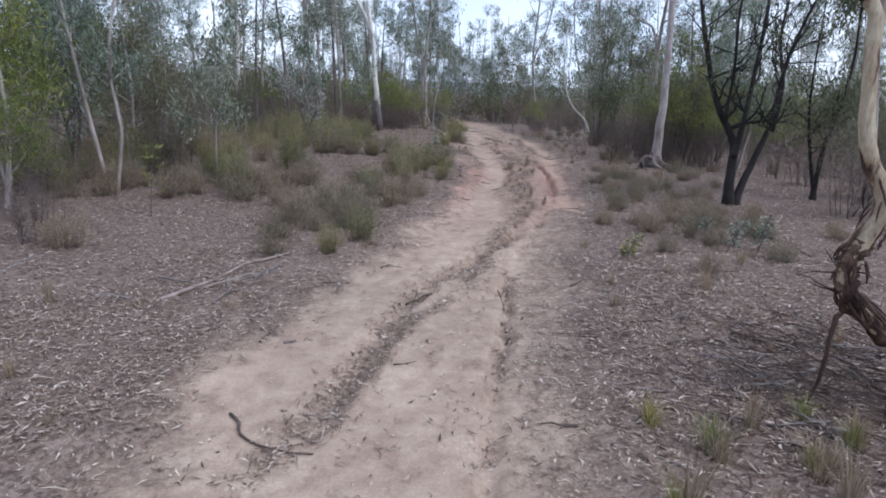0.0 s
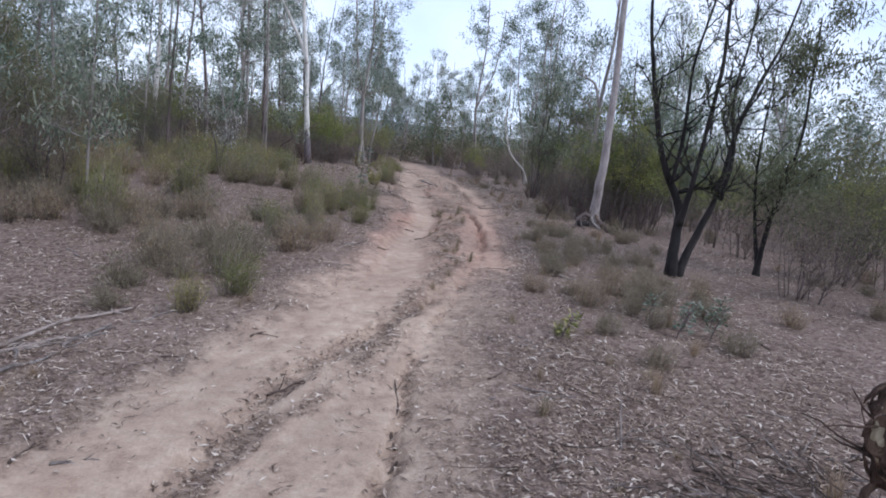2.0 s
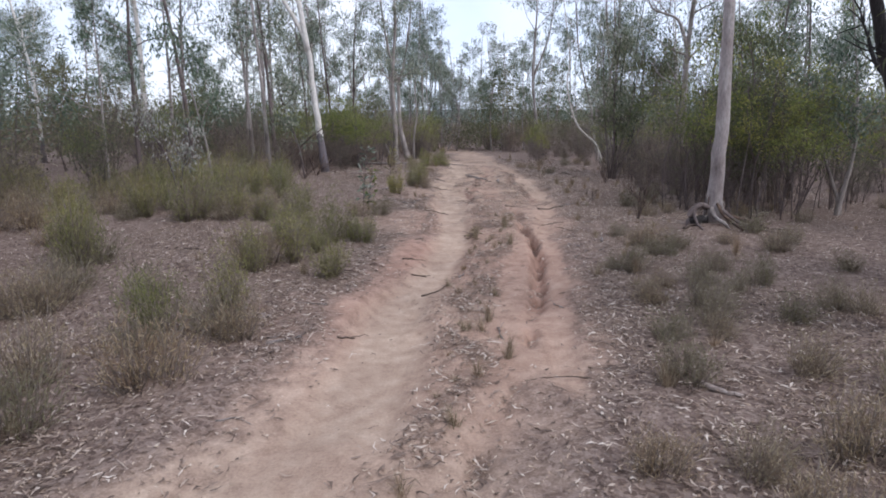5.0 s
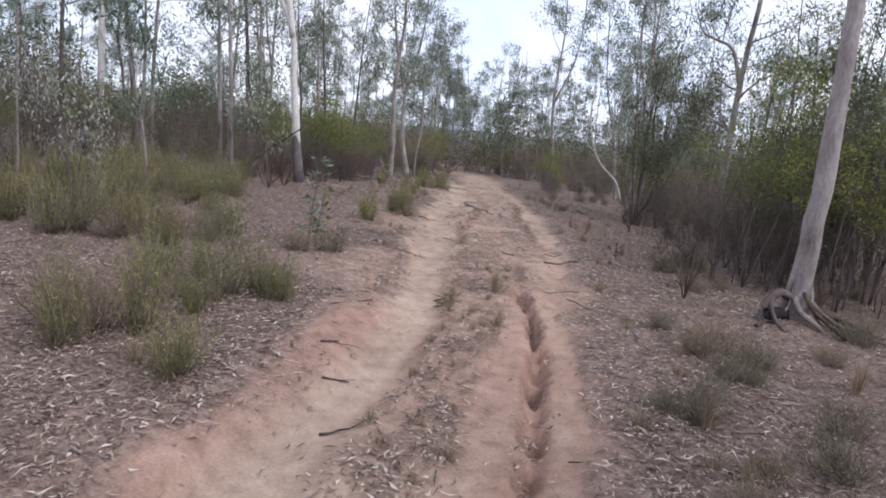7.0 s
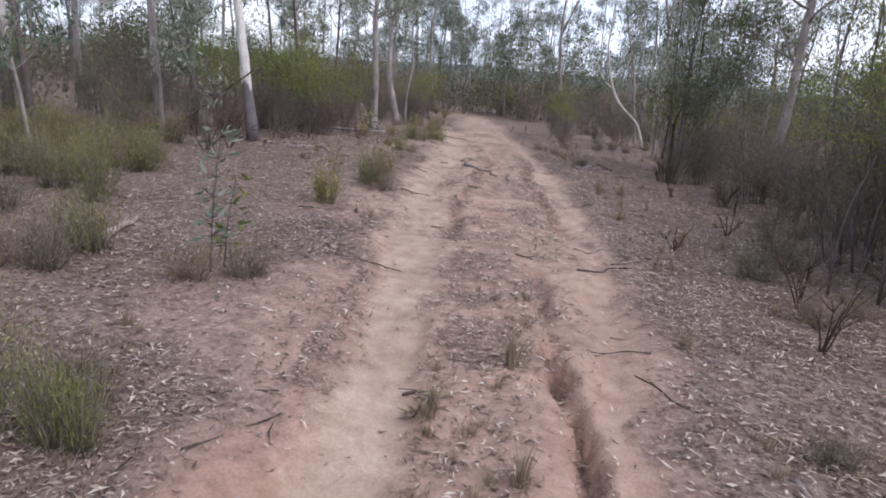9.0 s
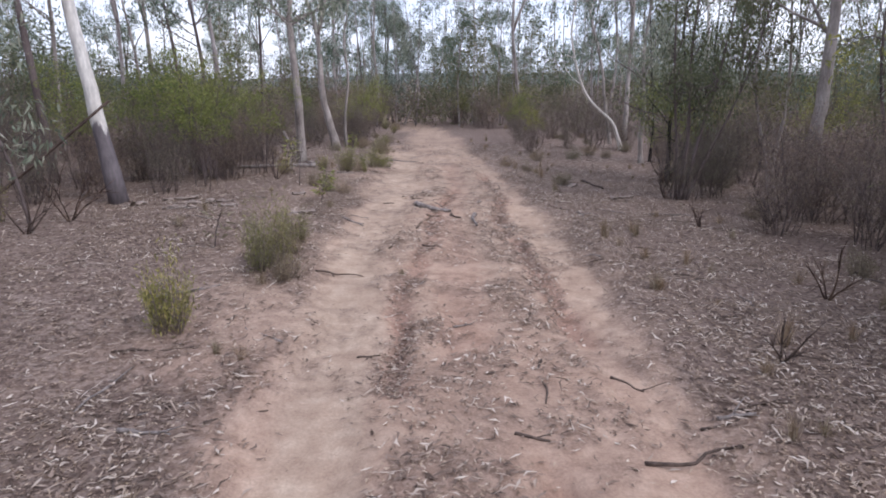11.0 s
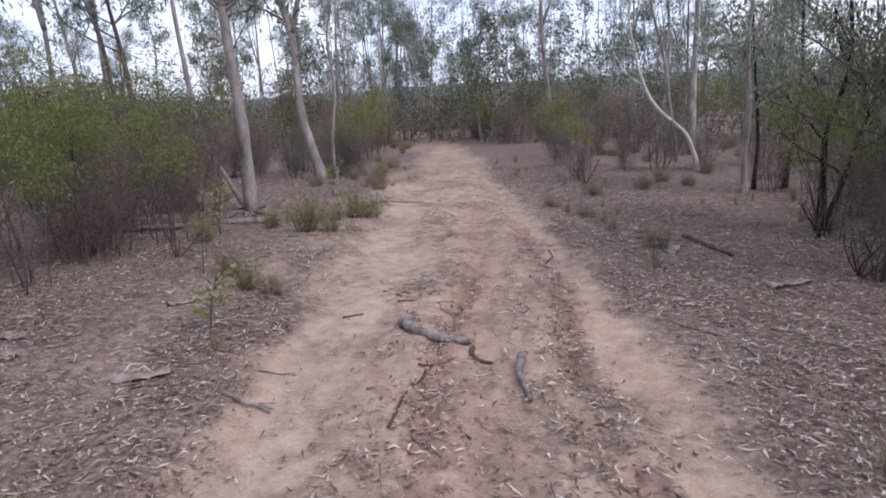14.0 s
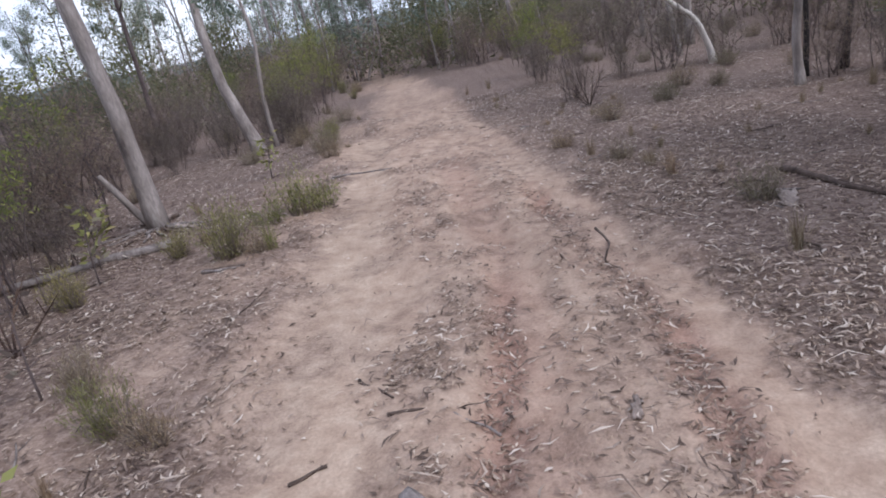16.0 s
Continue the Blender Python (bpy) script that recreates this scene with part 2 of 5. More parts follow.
def tube(geo, pts, radii, sides=8, rng=None, rough=0.0):
    """A closed tapered tube along pts."""
    pts, radii = np.asarray(pts, float), np.asarray(radii, float)
    tan = np.gradient(pts, axis=0)
    tan /= np.linalg.norm(tan, axis=1)[:, None] + 1e-9
    ref = np.where(np.abs(tan[:, 2:3]) > 0.9, [[1.0, 0, 0]], [[0, 0, 1.0]]) if abs(tan[0, 2]) < 0.6 else np.tile([1.0, 0.2, 0], (len(pts), 1))
    u = np.cross(tan, ref)
    u /= np.linalg.norm(u, axis=1)[:, None] + 1e-9
    w = np.cross(tan, u)
    a = np.arange(sides) * 2 * np.pi / sides
    ring = u[:, None] * np.cos(a)[None, :, None] + w[:, None] * np.sin(a)[None, :, None]
    r = np.repeat(radii[:, None], sides, 1)
    if rough and rng is not None:
        r = r * (1 + rough * rng.normal(size=r.shape))
    v = (pts[:, None] + ring * r[..., None]).reshape(-1, 3)
    i, j = np.meshgrid(np.arange(len(pts) - 1), np.arange(sides), indexing="ij")
    k = (j + 1) % sides
    f = np.stack([i * sides + j, i * sides + k, (i + 1) * sides + k, (i + 1) * sides + j], -1).reshape(-1, 4)
    geo.add(v, f)
    geo.f.append(np.array([np.arange(sides)[::-1]]) + geo.count - len(v))
    geo.f.append(np.array([np.arange(sides)]) + geo.count - sides)


def leaves(geo, rng, centres, ways, length, width, curl=0.15):
    """Lance-shaped leaves, each a bent diamond."""
    c = np.asarray(centres, float)
    n = len(c)
    w = ways / (np.linalg.norm(ways, axis=1)[:, None] + 1e-9)
    side = np.cross(w, rng.normal(size=(n, 3)))
    side /= np.linalg.norm(side, axis=1)[:, None] + 1e-9
    up = np.cross(side, w)
    ln, wd = (length * rng.uniform(0.6, 1.3, n))[:, None], (width * rng.uniform(0.7, 1.3, n))[:, None]
    v = np.stack([c - w * ln / 2, c + side * wd / 2 - w * ln * 0.08, c + w * ln / 2 + up * ln * curl, c - side * wd / 2 - w * ln * 0.08], 1)
    geo.add(v.reshape(-1, 3), np.arange(4 * n).reshape(n, 4))


def hash2(i, j, seed):
    h = np.sin(i * 127.1 + j * 311.7 + seed * 74.7) * 43758.5453
    return h - np.floor(h)


def noise2(x, y, seed=0):
    """Smooth noise over the plan, 0 to 1."""
    i, j = np.floor(x), np.floor(y)
    u, v = x - i, y - j
    u, v = u * u * (3 - 2 * u), v * v * (3 - 2 * v)
    a, b = hash2(i, j, seed), hash2(i + 1, j, seed)
    c, d = hash2(i, j + 1, seed), hash2(i + 1, j + 1, seed)
    return a + (b - a) * u + (c - a) * v + (a - b - c + d) * u * v


def fractal(x, y, seed=0, octaves=4):
    return sum(noise2(x * 2**k, y * 2**k, seed + k) * 0.5 ** (k + 1) for k in range(octaves))


def ease(x, a, b):
    t = np.clip((x - a) / (b - a), 0, 1)
    return t * t * (3 - 2 * t)


# ---- plan of the track ----
EDGE_Y = [-6, 2.7, 3.9, 4.9, 6.3, 8.0, 9.5, 12, 14, 17.4, 22, 27, 33, 41, 46, 60]
EDGE_L = [-1.2, -0.8, -0.68, -0.45, -0.1, 0.2, 0.5, 0.76, 0.7, 0.5, 0.15, 0.0, -0.3, -0.8, -1.6, -6]
EDGE_R = [1.9, 1.72, 1.75, 1.8, 1.9, 2.1, 2.35, 2.6, 2.72, 3.02, 2.74, 2.35, 1.6, 0.5, -0.3, -4.6]
# Long profile of the land and its fall across the track.
RISE_Y = [-30, -5, 4, 9, 14, 18, 22, 26, 31, 47, 60]
RISE = [-0.3, -0.2, -0.13, 0.0, 0.06, 0.05, 0.02, -0.06, -0.18, -0.43, -0.5]
TILT_Y = [0, 5, 10, 15, 20, 25, 31, 45]
TILT = [0.045, 0.04, 0.01, -0.02, -0.045, -0.055, -0.02, 0.0]
# Washed-out cracks: y and x of the line, depth and half width.
CRACKS = [
    ([2.0, 3.2, 4.5, 5.5, 7.3, 8.2], [0.0, 0.18, 0.3, 0.7, 1.45, 1.75], 0.08, 0.1),
    ([0.8, 2.7, 4.3, 5.7, 7.0, 8.8], [1.04, 1.1, 1.2, 1.32, 1.6, 1.95], 0.075, 0.05),
    ([9.0, 10.5, 12.0, 13.2, 14.2, 16.0], [2.0, 2.2, 2.28, 2.24, 2.16, 2.05], 0.26, 0.062),
    ([16.0, 18.0, 20.0, 21.5, 24.0], [1.3, 1.15, 1.3, 1.25, 1.5], 0.05, 0.07),
    ([17.0, 19.0, 21.0, 23.0, 26.0], [2.5, 2.35, 2.1, 2.2, 1.9], 0.06, 0.08),
]


# Lines along the track: y, x and half width. Swept wheel ruts and a channel, and strips where leaves gather.
LEFT_RUT = ([7.5, 8.8, 10, 11.3, 12.5, 13.5, 15, 17.5, 19, 21, 23, 27, 31], [0.95, 1.04, 0.92, 1.12, 1.2, 1.17, 1.08, 0.85, 0.58, 0.55, 0.45, 0.25, 0.0], [0.34, 0.33, 0.3, 0.25, 0.24, 0.23, 0.25, 0.32, 0.25, 0.33, 0.36, 0.34, 0.3])
RIGHT_RUT = ([8, 10, 12, 14, 16, 18.5, 20, 21.5, 22.5, 24, 27, 31], [2.25, 2.32, 2.38, 2.5, 2.62, 2.7, 2.64, 2.46, 2.38, 2.24, 1.95, 1.5], [0.12, 0.14, 0.13, 0.12, 0.16, 0.2, 0.21, 0.21, 0.17, 0.17, 0.2, 0.2])
CHANNEL = ([16.5, 18, 19.5, 21.2, 22, 23, 25, 28], [1.68, 1.65, 1.6, 1.45, 1.46, 1.54, 1.45, 1.2], [0.16, 0.25, 0.24, 0.18, 0.18, 0.19, 0.18, 0.2])
SLAB = ([8.6, 10, 12, 13.2, 14.2], [1.98, 1.97, 2.06, 2.13, 2.1], [0.12, 0.15, 0.14, 0.07, 0.06])
CROWN = ([7.4, 9, 10, 11, 11.7, 12.2, 13.4, 15, 16.8], [1.4, 1.6, 1.52, 1.55, 1.62, 1.7, 1.76, 1.72, 1.66], [0.14, 0.2, 0.27, 0.25, 0.26, 0.26, 0.32, 0.42, 0.4])
LEFT_STRIP = ([16.2, 18.5, 20.5, 22, 24, 28], [1.2, 1.04, 1.08, 1.03, 1.08, 0.8], [0.2, 0.3, 0.19, 0.2, 0.23, 0.3])
RIGHT_STRIP = ([15.6, 18.5, 20, 22, 23.5, 28], [2.15, 2.2, 2.15, 1.94, 1.88, 1.5], [0.3, 0.26, 0.27, 0.26, 0.24, 0.3])
WASH = ([1.6, 2.8, 3.7, 4.6, 5.4, 6.6, 8.0], [-0.1, 0.14, 0.32, 0.71, 0.93, 1.15, 1.35], [0.15, 0.15, 0.13, 0.11, 0.13, 0.16, 0.18])
STRIPS = ((CROWN, 0.9), (LEFT_STRIP, 0.5), (RIGHT_STRIP, 0.5), (WASH, 0.7))


def band(x, y, line, power=4):
    """1 on a line along the track, 0 beyond its half width."""
    ys, xs, hw = line
    on = ease(y, ys[0], ys[0] + 0.6) * (1 - ease(y, ys[-1] - 1.2, ys[-1]))
    return on * np.exp(-((np.abs(x - np.interp(y, ys, xs)) / np.interp(y, ys, hw)) ** power))


def wobble(x, y):
    return 0.2 * (fractal(x * 3.1, y * 2.2, 71, 4) - 0.47) + (0.2 + 0.4 * ease(y, 14, 17)) * (fractal(x * 1.1 + 3, y * 0.8, 72, 3) - 0.43)


def swept(x, y):
    """Ground that wheels and water keep clear of leaves."""
    w = x + wobble(x, y)
    return np.clip(band(w, y, LEFT_RUT, 5) + band(w, y, RIGHT_RUT) + 0.85 * band(w, y, CHANNEL) + 0.7 * band(w, y, SLAB), 0, 1)


def leafy_at(x, y):
    """Strips of gathered leaves along the track, broken up."""
    w = x + wobble(x, y)
    rag = np.interp(y, [13, 16], [0.42, 0.12])
    rag = rag + (1 - rag) * ease(fractal(x * 4.2, y * 3.0, 13, 5), 0.38, 0.56)
    return np.clip(sum(f * band(w, y, line, 3) for line, f in STRIPS), 0, 1) * (1 - 0.45 * ease(y, 13.5, 16)) * rag * (1 - swept(x, y))


TAB = np.arange(0.0, 30.0, 0.01)
WANDER = 0.14 * (fractal(TAB * 2.6, TAB * 0 + 0.5, 31) - 0.47) + 0.12 * (fractal(TAB * 9, TAB * 0 + 3.5, 35, 3) - 0.43)
BREADTH = 0.5 + 1.2 * fractal(TAB * 3.7, TAB * 0 + 7.5, 36)
BREAKS = [0.25 + 0.75 * ease(fractal(TAB * 1.3, TAB * 0 + c[1][0], 33), 0.3, 0.5) for c in CRACKS]
BREAKS[2] = (0.6 + 0.6 * ease(fractal(TAB * 3.1, TAB * 0 + 9.5, 39), 0.38, 0.5)) * np.maximum(0.6 * BREAKS[2], 0.8 * ease(TAB, 9.8, 11.2) * (1 - ease(TAB, 13.6, 14.8)))
DEEP = 0.5 + fractal(TAB * 1.5, TAB * 0, 34)


def crack_line(x, y, n, grow=1.0):
    """How far into a crack a point is, 0 to 1: a ragged line that narrows, widens and breaks off."""
    ys, xs, dp, hw = CRACKS[n]
    gate = ease(y, ys[0], ys[0] + 0.7) * (1 - ease(y, ys[-1] - 0.7, ys[-1])) * np.interp(y, TAB, BREAKS[n])
    off = np.abs(x - np.interp(y, ys, xs) - np.interp(y, TAB, WANDER))
    return gate * np.exp(-((off / (hw * grow * np.interp(y, TAB, BREADTH))) ** 3))


def crack_at(x, y):
    return np.clip(sum(crack_line(x, y, n, 1.3) for n in range(len(CRACKS))), 0, 1)


def clay_at(x, y, leafy=0.48):
    """How bare the ground is, 0 to 1, verge light and shade included, and how red the clay."""
    lo, hi = np.interp(y, EDGE_Y, EDGE_L), np.interp(y, EDGE_Y, EDGE_R)
    wob = (fractal(x * 1.6, y * 1.0, 3, 5) - 0.47) * 1.5 + (fractal(x * 6, y * 5, 4, 3) - 0.43) * 0.5
    d = np.minimum(x - lo, hi - x) + wob * 0.55
    bare = (0.86 - 0.07 * ease(y, 14, 17)) * ease(d, -0.45, 0.4)
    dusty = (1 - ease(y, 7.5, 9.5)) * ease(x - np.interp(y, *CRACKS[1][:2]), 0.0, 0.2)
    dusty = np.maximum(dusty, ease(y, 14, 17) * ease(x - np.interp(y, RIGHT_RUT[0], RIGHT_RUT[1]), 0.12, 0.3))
    fleck = (0.28 + 0.36 * ease(y, 13, 16)) * ease(fractal(x * 3.4, y * 2.6, 17, 5), 0.4, 0.6)
    clear = swept(x, y)
    # Left verge dusty, paled further for more light; right holds tree shade in colour.
    verge = np.where(x < lo, np.interp(y, [9, 12, 14], [0.2, 0.36, 0.64]), 0.12) * ease(fractal(x * 0.9, y * 0.7, 29), 0.3, 0.55) * np.exp(-((np.maximum(0, np.maximum(lo - x, (x - hi) * 1.6)) / 1.0) ** 2))
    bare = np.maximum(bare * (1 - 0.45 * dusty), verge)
    bare = bare * (1 - leafy * np.clip(0.95 * leafy_at(x, y) + 0.8 * fleck + 0.4 * crack_at(x, y), 0, 1))
    bare = np.maximum(bare, clear * (0.95 - 0.1 * ease(y, 15, 18) - 0.4 * fleck))
    red = ease(y, 6, 10) * (1 - 0.65 * ease(y, 14, 19)) * (0.5 + 0.7 * (fractal(x * 0.8, y * 0.6, 23) - 0.3))
    red = red + 0.35 * np.exp(-(((x - lo - 0.1) / 0.25) ** 2)) * ease(y, 8.5, 10) * (1 - ease(y, 14, 16))
    red = red * (1 - 0.8 * band(x, y, LEFT_RUT)) + 0.7 * crack_at(x, y) * ease(y, 8.5, 10) + 0.3 * band(x, y, CHANNEL)
    return np.clip(bare, 0, 1), np.clip(red, 0, 1)


def ground_z(x, y):
    x, y = np.asarray(x, float), np.asarray(y, float)
    near = np.exp(-((np.abs(x - 1.5) / 25) ** 2)) * np.exp(-((np.abs(y - 14) / 45) ** 2))
    z = np.interp(y, RISE_Y, RISE) + np.interp(y, TILT_Y, TILT) * 5 * np.tanh((x - 1.6) / 5)
    z = z + 0.14 * np.exp(-(((x - 4.75) / 0.6) ** 2) - ((y - 13.7) / 0.6) ** 2) * 0.5
    lo, hi = np.interp(y, EDGE_Y, EDGE_L), np.interp(y, EDGE_Y, EDGE_R)
    rag = 0.3 * (fractal(x * 1.9, y * 1.9, 45) - 0.47)
    z = z - 0.05 * ease(np.minimum(x - lo, hi - x) + rag, -0.2, 0.2)
    z = z + near * 0.09 * (fractal(x * 0.5, y * 0.5, 5) - 0.47)
    z = z + near * (0.045 + 0.03 * ease(y, 13, 17)) * (fractal(x * 2.3, y * 1.6, 6, 4) - 0.47) + near * 0.024 * (fractal(x * 9, y * 7, 8, 2) - 0.37)
    w = x + wobble(x, y)
    z = z - near * np.interp(y, [5, 8.5, 10, 13, 16, 30], [0.02, 0.06, 0.08, 0.07, 0.05, 0.03]) * band(w, y, LEFT_RUT, 5)
    z = z - near * 0.035 * band(w, y, RIGHT_RUT) - near * 0.045 * band(w, y, CHANNEL, 5) + near * 0.02 * leafy_at(x, y)
    z = z + near * 0.022 * (np.clip(fractal(x * 14, y * 12, 9, 3), 0.44, 0.8) - 0.44) * 2 * (1 - 0.8 * swept(x, y))
    for n, c in enumerate(CRACKS):
        z = z - c[2] * np.interp(y, TAB, DEEP) * crack_line(x, y, n)
    return z


def gz(x, y):
    return float(ground_z(np.array([x]), np.array([y]))[0])


# ---- the ground, one sheet out to the horizon ----
def axis_steps(lo, hi, step, far, grow):
    mid = list(np.arange(lo, hi, step))
    a, s = [], step
    p = lo
    while p > -far:
        s *= grow
        p -= s
        a.append(p)
    b, s, p = [], step, mid[-1]
    while p < far:
        s *= grow
        p += s
        b.append(p)
    return np.array(a[::-1] + mid + b)


gx, gy = axis_steps(-1.2, 3.8, 0.036, 2500, 1.09), axis_steps(0.6, 27.0, 0.046, 2500, 1.09)
X, Y = np.meshgrid(gx, gy)
Z = ground_z(X, Y)
geo = Geo()
rows_n, cols_n = X.shape
ii, jj = np.meshgrid(np.arange(rows_n - 1), np.arange(cols_n - 1), indexing="ij")
geo.add(np.stack([X, Y, Z], -1).reshape(-1, 3), np.stack([ii * cols_n + jj, ii * cols_n + jj + 1, (ii + 1) * cols_n + jj + 1, (ii + 1) * cols_n + jj], -1).reshape(-1, 4))
ground = single("ground", geo, SOIL, "pink-tan rutted clay track through grey leaf litter", "ground", kind="structure")
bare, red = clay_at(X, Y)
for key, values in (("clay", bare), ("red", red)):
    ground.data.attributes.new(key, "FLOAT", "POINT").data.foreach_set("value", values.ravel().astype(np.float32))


# ---- far ridge ----
def ridge(name, dist, height, seed, material):
    a = np.linspace(-1.5, 1.5, 240)
    top = height * (0.55 + 0.8 * (fractal(a * 4 + 9, a * 0 + 2, seed) - 0.45)) + 0.05 * height * fractal(a * 60, a * 0, seed + 4)
    g = Geo()
    v = []
    for r, s in ((0, -0.05), (0.5, 0.6), (1.0, 1.0), (1.6, 0.6), (2.4, -0.1)):
        v.append(np.stack([np.sin(a) * (dist + r * 90), np.cos(a) * (dist + r * 90), top * s], -1))
    k = np.arange(len(a) - 1)
    n = len(a)
    g.add(np.concatenate(v), np.concatenate([np.stack([q * n + k, q * n + k + 1, (q + 1) * n + k + 1, (q + 1) * n + k], -1) for q in range(4)]))
    return single(name, g, material, "low wooded ridge in the distance", "backdrop", kind="structure")


mr_, nr_, lr_, br_ = mat_base("far_woods", 1.0)
rr_ = ramp(nr_, [(0.35, (0.07, 0.085, 0.08)), (0.65, (0.15, 0.165, 0.15))])
lr_.new(noise_node(nr_, lr_, 0.12, 6, nr_.new("ShaderNodeTexCoord").outputs["Object"]).outputs[0], rr_.inputs[0])
lr_.new(rr_.outputs[0], br_.inputs["Base Color"])
ridge("backdrop", 420, 14, 7, mr_)


# ---- trees and shrubs ----
def limb_path(rng, start, way, length, n=6, rise=0.25, wob=0.12):
    p = [np.array(start, float)]
    w = np.array(way, float)
    for _ in range(n - 1):
        w = w + rng.normal(size=3) * wob + [0, 0, rise / n]
        w /= np.linalg.norm(w)
        p.append(p[-1] + w * length / (n - 1))
    return np.array(p)


def gum_parts(seed, stems, crown=0.45, limbs=9, limb=0.22, twigs=4, tuft=26, spread=0.3, leaf=(0.16, 0.034), droop=0.8, sides=9, dead=0.0, bare=0.0):
    """Wood and leaves of a tree. stems: (points, foot radius, tip radius). crown: where up a stem its limbs begin."""
    rng = np.random.default_rng(seed)
    spread, bare = spread * 0.72, max(bare, 0.16)
    wood, crown_geo = Geo(), Geo()
    height = max(np.max(np.asarray(s[0])[:, 2]) for s in stems)
    cents, ways = [], []
    for pts, r0, r1 in stems:
        line = spline(pts, 26)
        line[1:-1] += rng.normal(size=(24, 3)) * [r0 * 0.05, r0 * 0.05, 0]
        t = np.linspace(0, 1, 26)
        rad = r0 + (r1 - r0) * t**0.8
        if line[0, 2] < 0.3:
            rad = rad * (1 + 0.32 * np.exp(-t * 26))
            line[0, 2] -= 0.12
        tube(wood, line, rad, sides, rng, 0.05)
        for _ in range(limbs):
            s = rng.uniform(crown, 1.0) if limbs else 1
            k = min(int(s * 25), 24)
            az = rng.uniform(0, 2 * np.pi)
            rise = rng.uniform(0.35, 1.1)
            way = np.array([np.cos(az), np.sin(az), rise])
            way /= np.linalg.norm(way)
            ln = height * limb * rng.uniform(0.55, 1.2) * (1.15 - 0.5 * s)
            path = limb_path(rng, line[k], way, ln, 7, 0.5, 0.17)
            rr = rad[k] * 0.45
            tube(wood, path, np.linspace(rr, 0.006, 7), 5)
            lifeless = rng.random() < dead
            for _ in range(twigs):
                q = rng.integers(2, 7)
                tw = path[min(q, 6)] - path[q - 1]
                tw = tw / np.linalg.norm(tw) + rng.normal(size=3) * 0.6
                sub = limb_path(rng, path[min(q, 6)], tw / np.linalg.norm(tw), ln * rng.uniform(0.25, 0.5), 5, 0.3, 0.2)
                tube(wood, sub, np.linspace(max(rr * 0.3, 0.007), 0.003, 5), 3)
                if lifeless or rng.random() < bare:
                    continue
                for hub in (sub[-1], sub[-3]):
                    m = int(tuft * rng.uniform(0.4, 1.3))
                    hub = hub + rng.normal(size=3) * spread * 0.4
                    cents.append(hub + rng.normal(size=(m, 3)) * spread * np.array([0.62, 0.62, 0.55]) - np.array([0, 0, 0.35]) * spread * rng.random((m, 1)) ** 2)
                    ways.append(rng.normal(size=(m, 3)) * 0.55 + [0, 0, -droop])
    if cents:
        leaves(crown_geo, rng, np.concatenate(cents), np.concatenate(ways), *leaf)
    return wood, crown_geo


def bush_parts(seed, height, width, stems=8, forks=3, twigs=4, tuft=22, leaf=(0.07, 0.014), bare=0.45, spread=0.12, droop=0.2, thick=1.0):
    """A shrub: forking stems, bare below, with leaves in clumps at the twig ends."""
    rng = np.random.default_rng(seed)
    wood, crown_geo = Geo(), Geo()
    cents, ways = [], []
    for _ in range(stems):
        az, out = rng.uniform(0, 2 * np.pi), width * rng.uniform(0.08, 0.45)
        h = height * rng.uniform(0.62, 1.0)
        around = np.array([np.cos(az), np.sin(az), 0])
        foot = around * rng.uniform(0, 0.22) * width
        tip = around * out + [0, 0, h]
        line = spline([foot - [0, 0, 0.06], foot * 0.7 + tip * 0.3 + rng.normal(size=3) * 0.05, foot * 0.25 + tip * [0.75, 0.75, 0.68] + rng.normal(size=3) * 0.07, tip], 9)
        r0 = rng.uniform(0.0045, 0.0095) * thick * height ** 0.5
        tube(wood, line, np.linspace(r0, 0.003, 9), 5)
        arms = [line[4:]]
        for _ in range(forks):
            k = int(rng.integers(1, 7))
            w = (line[k + 1] - line[k]) / np.linalg.norm(line[k + 1] - line[k]) + rng.normal(size=3) * [0.55, 0.55, 0.25]
            arm = limb_path(rng, line[k], w / np.linalg.norm(w), height * rng.uniform(0.2, 0.42), 5, 0.5, 0.16)
            tube(wood, arm, np.linspace(r0 * 0.5, 0.0025, 5), 4)
            arms.append(arm)
        for arm in arms:
            for _ in range(twigs):
                k = int(rng.integers(1, len(arm)))
                w = rng.normal(size=3) * [1, 1, 0.6] + [0, 0, 0.35]
                end = arm[k] + w / np.linalg.norm(w) * height * rng.uniform(0.05, 0.14)
                tube(wood, [arm[k], (arm[k] + end) / 2 + rng.normal(size=3) * 0.015, end], [0.0035, 0.003, 0.002], 3)
                if end[2] < height * bare * rng.uniform(0.7, 1.2):
                    continue
                m = int(tuft * rng.uniform(0.3, 1.4))
                cents.append(end + rng.normal(size=(m, 3)) * spread * np.array([1, 1, 0.7]))
                ways.append(rng.normal(size=(m, 3)) * 0.7 + [0, 0, -droop])
    leaves(crown_geo, rng, np.concatenate(cents), np.concatenate(ways), *leaf)
    return wood, crown_geo


def plant(name, label, category, parts, wood_mat, leaf_mat, at, group="", turn=0.0, names=("trunk", "crown")):
    """A plant: an empty at its foot, with its wood and its leaves as parts."""
    root = new(name)
    root.matrix_world = pose(at[0], at[1], gz(at[0], at[1]) if len(at) < 3 else at[2], 0, 0, turn)
    part(names[0], parts[0], wood_mat, root)
    if parts[1].count:
        part(names[1], parts[1], leaf_mat, root)
    return tagged(root, label, category, group)


def local(base, y_plane, xz, depth=0.0, lean=0.0):
    """Points (x, z) in an upright plane, as offsets from the foot."""
    n = len(xz)
    return [(x - base[0], (y_plane - base[1]) + lean * k / max(n - 1, 1), z - base[2]) for k, (x, z) in enumerate(xz)]


